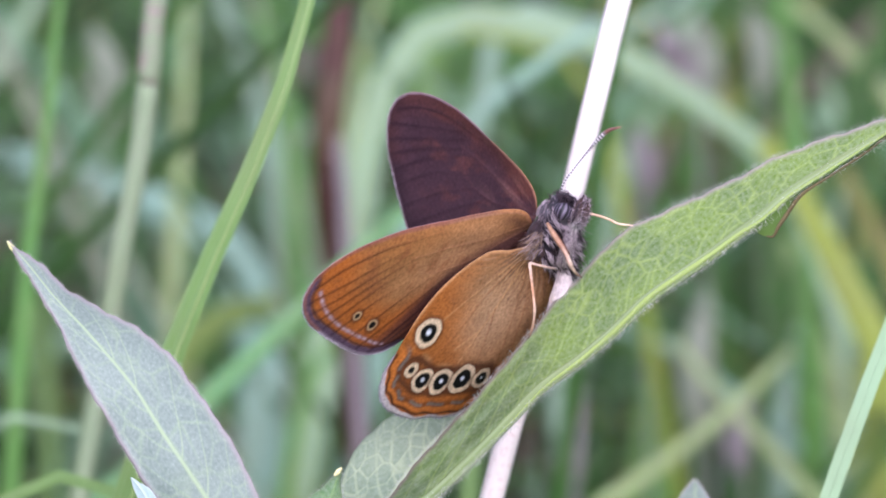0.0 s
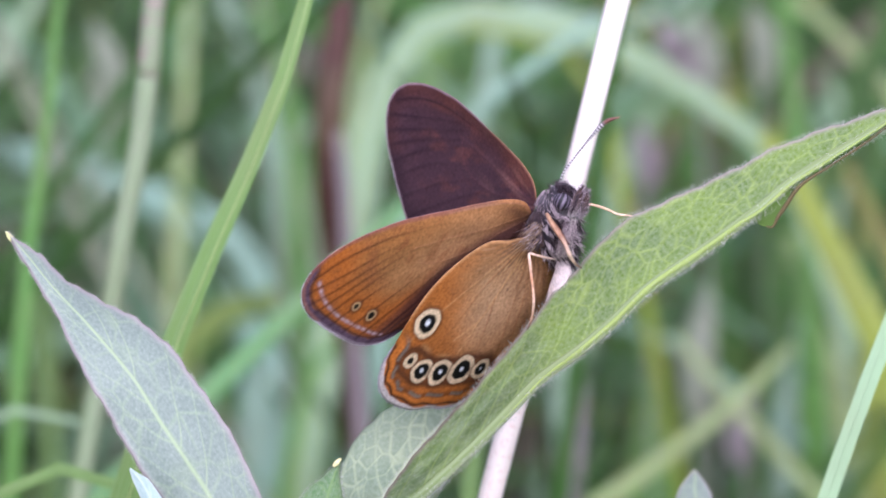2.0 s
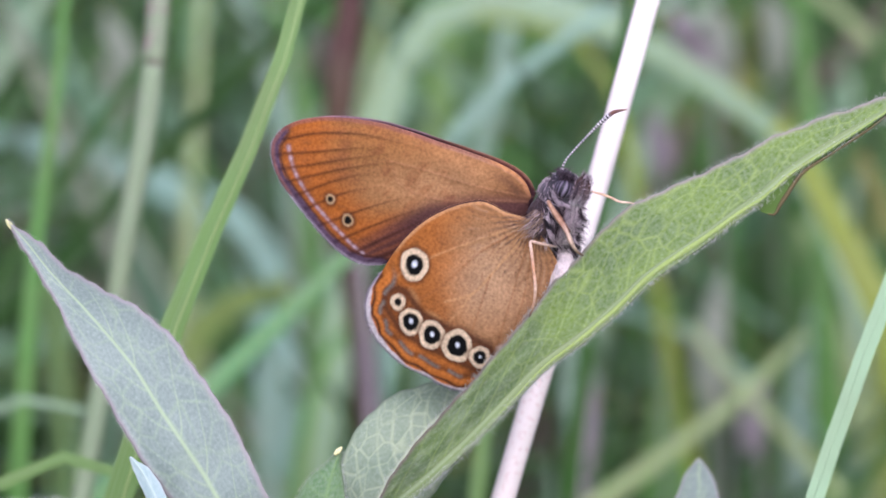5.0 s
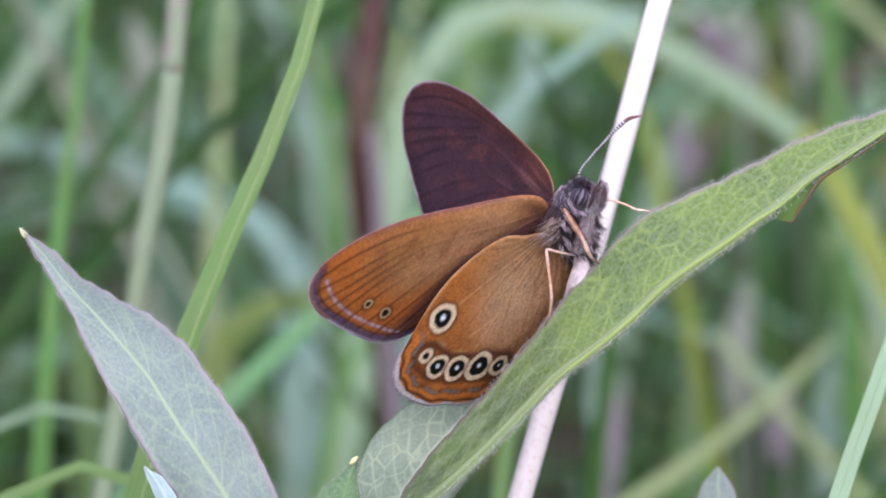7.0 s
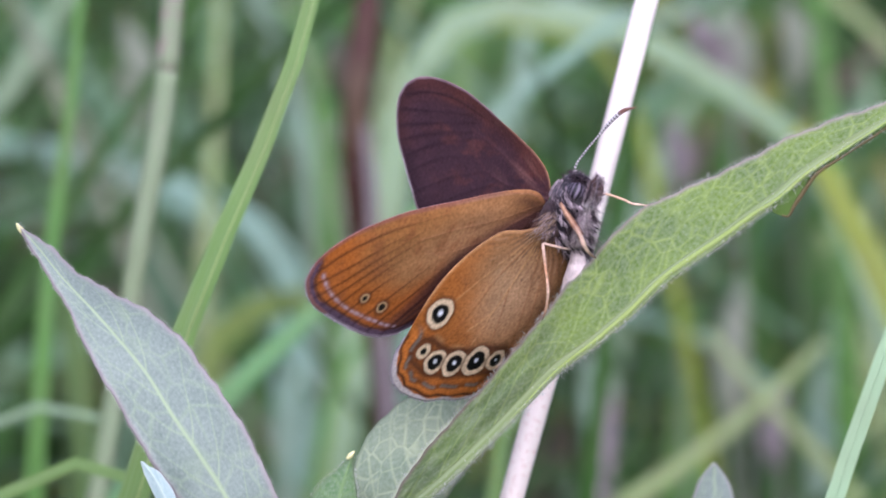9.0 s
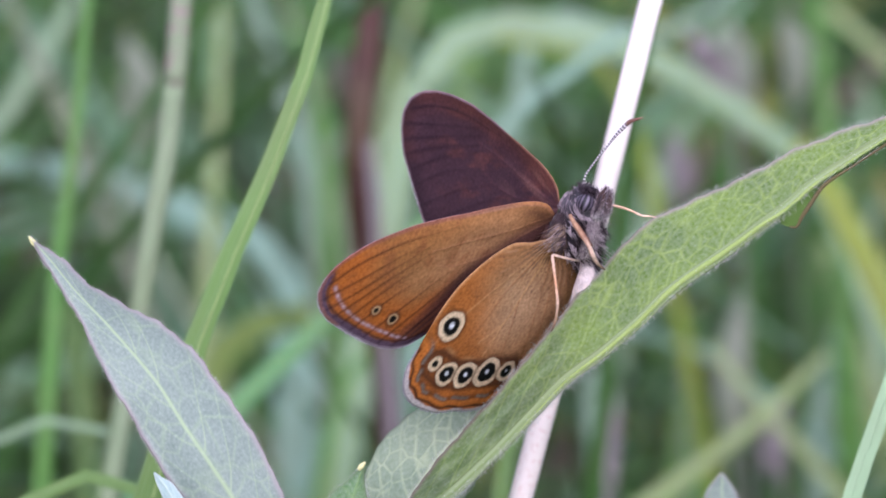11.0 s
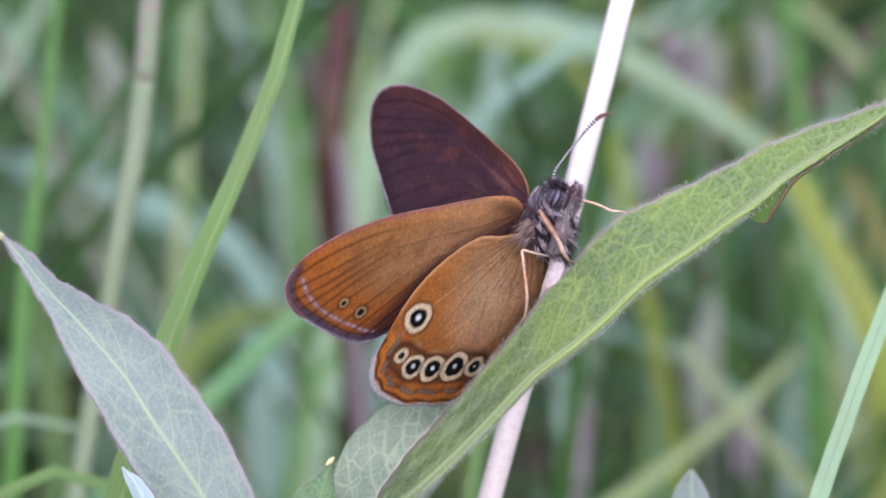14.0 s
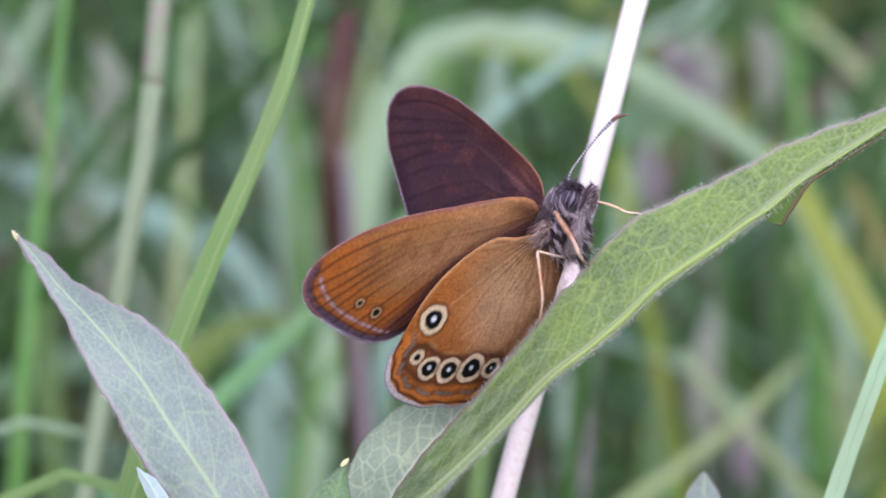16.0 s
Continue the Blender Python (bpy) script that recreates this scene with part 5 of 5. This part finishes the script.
    solid("brow", [(1.5, -3.7, 1.5), (1.95, -4.1, 1.35), (2.4, -4.2, 1.15), (2.8, -4.0, 1.0)], [0.1, 0.25, 0.28, 0.12], [(18, 15, 20), (26, 22, 28), (40, 32, 34)], head, "black patch above the eye")
    coat("dark_fur", [(1.3, -4.2, 1.3), (1.9, -4.5, 1.2), (2.5, -4.5, 0.95)], [0.2, 0.25, 0.15], 260, 0.32, DARK_FUR, head, (0.2, -0.1, 0.3), 0.3, seed=64, radius=0.022)
    crescent = [(1.0, -4.5, 0.75), (1.02, -4.6, 0.2), (1.25, -4.7, -0.35), (1.7, -4.8, -0.62), (2.1, -4.8, -0.7)]
    coat("pale_fur", crescent, [0.06, 0.08, 0.1, 0.08, 0.06], 130, 0.34, FUR, head, (0.35, -0.1, -0.5), 0.12, seed=61, radius=0.018, lift=0.05)
    crease = [(2.86, -5.0, 1.0), (2.66, -5.1, 0.45), (2.44, -5.0, -0.2)]
    coat("dark_fur", crease, [0.05, 0.07, 0.05], 150, 0.3, DARK_FUR, head, (-0.25, -0.1, -0.6), 0.08, seed=62, radius=0.024, lift=0.05)
    for k, line in enumerate(([(2.35, -4.2, -0.6), (2.62, -4.6, 0.1), (2.88, -4.7, 0.85), (3.2, -4.3, 1.45)],
                              [(2.75, -3.4, -0.7), (3.12, -3.7, -0.1), (3.36, -3.9, 0.6), (3.44, -3.6, 1.25)])):
        palp = solid("palp", line, [0.3, 0.36, 0.3, 0.1], [(190, 182, 184), (112, 100, 102), (76, 56, 50), (44, 32, 32)], head, "hairy labial palp")
        coat("fur", line, [0.3, 0.36, 0.3, 0.1], 190, 0.3, FUR, palp, (0.3, -0.2, 0.4), 0.18, seed=7 + k, radius=0.019)
        coat("dark_fur", line, [0.3, 0.36, 0.3, 0.1], 150, 0.3, DARK_FUR, palp, (0.3, -0.25, 0.45), 0.16, seed=17 + k, radius=0.02)
    coat("fur", [(2.44, -3.8, -0.6), (2.29, -3.5, -1.4), (2.02, -2.9, -2.35), (1.77, -2, -3.15)], [0.3, 0.4, 0.4, 0.3], 800, 0.45, WHITE_FUR, thorax, back, 0.1, seed=9, radius=0.018, lift=0.05)
    coat("fur", [(2.44, -3.8, -0.76), (2.21, -3.3, -1.79), (1.84, -2.2, -2.99)], [0.4, 0.5, 0.4], 420, 0.7, FUR, thorax, back, 0.15, seed=10, radius=0.018, lift=0.12)
    # antenna, banded black and white, with a brown club
    at = Vector((1.59, -2.6, 1.59))
    shape = [Vector(q) - at for q in ((1.59, -2.6, 1.59), (1.71, -2.8, 2.19), (2.33, -3.4, 3.17), (3.26, -4.2, 4.35), (4.23, -5, 5.48), (4.85, -5.4, 6.03), (5.74, -5.8, 6.29))]
    v, f, uv = tube([tuple(q) for q in shape], [0.09, 0.07, 0.07, 0.07, 0.08, 0.11, 0.16, 0.15, 0.04], 240, 10)
    s = uv[:, 0] / uv[:, 0].max()
    band = step(np.sin(uv[:, 0] * 2 * np.pi / 0.25), -0.4, 0.15)
    tint = np.array(lin(40, 34, 42)) + band[:, None] * (np.array(lin(232, 226, 228)) - np.array(lin(40, 34, 42)))
    club = step(s, 0.80, 0.84)[:, None]
    tint = tint + club * (np.array(lin(116, 80, 70)) - tint)
    tint = tint + step(s, 0.95, 0.99)[:, None] * (np.array(lin(160, 120, 100)) - tint)
    antenna = part("antenna", mesh("antenna", v, f, LIMB, uv, tint=tint), bf, "thin banded antenna with a brown club")
    antenna.location = at * MM
    # legs
    tan, pale, dark = (186, 144, 116), (226, 194, 172), (84, 62, 56)
    def leg(points, radii, colours):
        return solid("leg", points, radii, colours, bf, "thin jointed tan leg", LIMB, 60, 10)
    leg([(0.66, -3.1, -0.42), (1.02, -3.6, -1.1), (1.5, -4.0, -1.85), (1.95, -4.1, -2.6), (2.12, -3.9, -3.0), (2.36, -3.4, -3.5), (2.75, -2.4, -4.0), (3.14, -1.4, -4.25)],
        [0.13, 0.19, 0.2, 0.15, 0.18, 0.12, 0.09, 0.05], [tan, (190, 148, 118), (160, 116, 90), pale, pale, (150, 112, 92), dark])
    leg([(1.1, -3.2, -0.95), (1.5, -3.5, -1.6), (1.9, -3.6, -2.2), (2.2, -3.5, -2.62)], [0.1, 0.14, 0.13, 0.08], [(120, 84, 62), (134, 96, 72), (104, 74, 60)])
    leg([(1.3, -1.4, -3.63), (0.64, -2.2, -3.51), (-0.09, -3, -3.34), (-0.57, -3.3, -3.26), (-0.53, -3.3, -3.78), (-0.37, -3, -5.17), (-0.24, -2.6, -6.37), (-0.27, -2, -7.18), (-0.42, -1.3, -7.99), (-0.68, -0.4, -8.64)],
        [0.08, 0.09, 0.09, 0.11, 0.1, 0.09, 0.11, 0.09, 0.08, 0.04], [(190, 170, 160), pale, pale, (214, 160, 124), pale, (214, 170, 140), dark])
    leg([(3.11, -2.4, 0.12), (3.59, -2.3, 0.24), (4.24, -2.1, 0.12), (5.04, -1.8, -0.15), (5.77, -1.5, -0.47), (6.25, -1.4, -0.51), (6.73, -1.5, -0.59)],
        [0.08, 0.08, 0.09, 0.08, 0.08, 0.07, 0.04], [pale, (228, 190, 158), (222, 184, 152), pale, pale])
    # wings
    hind_at = (0.05, -2, -1.74)
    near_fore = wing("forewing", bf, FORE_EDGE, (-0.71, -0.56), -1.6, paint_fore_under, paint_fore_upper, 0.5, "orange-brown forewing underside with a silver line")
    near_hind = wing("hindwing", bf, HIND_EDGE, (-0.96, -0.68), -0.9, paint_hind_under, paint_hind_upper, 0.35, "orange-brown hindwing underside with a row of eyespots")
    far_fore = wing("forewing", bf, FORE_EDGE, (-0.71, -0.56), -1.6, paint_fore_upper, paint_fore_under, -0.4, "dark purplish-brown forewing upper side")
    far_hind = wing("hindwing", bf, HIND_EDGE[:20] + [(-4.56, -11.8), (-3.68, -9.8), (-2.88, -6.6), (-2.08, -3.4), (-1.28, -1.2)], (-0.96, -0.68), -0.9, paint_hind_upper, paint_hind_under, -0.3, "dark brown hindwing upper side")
    return near_fore, near_hind, far_fore, far_hind, antenna, hind_at, at


near_fore, near_hind, far_fore, far_hind, antenna, HIND_AT, HORN_AT = butterfly()


# ---- what moves ----
def motions():
    """The wings stand half open, clap shut at 3.1 s and open again; the antenna tilts a little."""
    here = (0, 0, 0)
    fore = [(0, 47.3, 0), (3.0, 47.3, 0), (3.1, 24, 0), (3.2, 2, 0), (3.4, -1.6, 0), (4.2, -1.6, 0), (5.1, -1.6, 0), (5.3, 40, 2), (6.3, 44.5, 3),
            (8.2, 44, 3), (10.3, 45, 2.7), (12.5, 43.6, 3), (16.0, 44.7, 1.6)]
    walk(near_fore, [(t, wing_pose(a, s, here)) for t, a, s in fore])
    hind = [(0, 45.8, 0), (3.0, 45.8, 0), (3.1, 23, 0), (3.2, 2, 0), (3.4, -0.9, 0), (4.2, -0.9, 0), (5.1, -0.9, 0), (5.3, 40, 0), (6.3, 44.2, 0),
            (8.2, 44.2, 0), (10.3, 46, 0.6), (12.5, 44.2, 0), (16.0, 42.4, 1)]
    walk(near_hind, [(t, wing_pose(a, s, HIND_AT)) for t, a, s in hind])
    far = [(0, -47.2, 0), (3.0, -47.2, 0), (3.1, -28, 0), (3.2, -6, 1), (3.4, -4.4, 1.3), (4.2, -4.4, 1.3), (5.1, -4.4, 1.3), (5.3, -42, 1), (6.3, -46.8, 1),
           (8.2, -46.6, 1), (10.3, -45.6, 1.3), (12.5, -44.4, 1.1), (16.0, -45.5, 0.8)]
    walk(far_fore, [(t, wing_pose(a + 1.2, s, (0.35, 0.8, 0.2))) for t, a, s in far])
    walk(far_hind, [(t, wing_pose(a, 0, (HIND_AT[0], HIND_AT[1] + 0.8, HIND_AT[2]))) for t, a, s in far])
    horn = [(0, 0), (3.0, 0), (3.3, 2), (3.6, 5), (4.2, 5), (6.3, 4), (8.2, 3), (10.3, 0), (16.0, 0)]
    def sway(ob, rows, pivot):
        """A stem that leans in the wind: seconds and degrees about a point that many metres above its foot, both fitted
        to the camera's view.
        """
        rest = ob.matrix_basis.copy()
        up = Matrix.Translation((0, 0, pivot))
        walk(ob, [(t, rest @ up @ Matrix.Rotation(radians(a), 4, "Y") @ up.inverted()) for t, a in rows])

    sway(dry_stem, [(0, 0.0), (0.5, -0.04), (1, 0.08), (1.5, 0.2), (2, 0.1), (2.5, 0.16), (3, 0.14), (3.5, 1.62), (4, 2.0), (4.2, 2.0), (6.3, 1.5), (7, 1.4), (7.5, 1.3),
                    (8, 1.11), (8.2, 1.08), (10.3, 0.7), (11, 0.6), (11.5, 0.6), (12, 0.74), (13, 0.84), (14, 0.72), (15, 0.78), (16, 0.7)], 0.4)
    sway(green_blade, [(0, 0.0), (0.5, -0.11), (1, -0.08), (1.5, 0.0), (2, 0.03), (2.5, 0.13), (3, 0.0), (3.5, -0.25), (4.2, -0.13), (6.3, -0.15),
                       (8.2, -0.15), (10.3, -0.11), (12, -0.14), (14, -0.03), (16, -0.1)], 0.305)
    sway(light_blade, [(0, 0.0), (1.5, 0.05), (3, 0.0), (3.5, -0.43), (4.2, -0.42), (6.3, -0.35), (8.2, -0.32), (10.3, -0.13), (11, -0.06), (12.5, -0.22), (14.5, -0.1), (16, -0.1)], 0.305)
    walk(antenna, [(t, Matrix.Translation(HORN_AT * MM) @ Matrix.Rotation(radians(a), 4, "Y")) for t, a in horn])


motions()
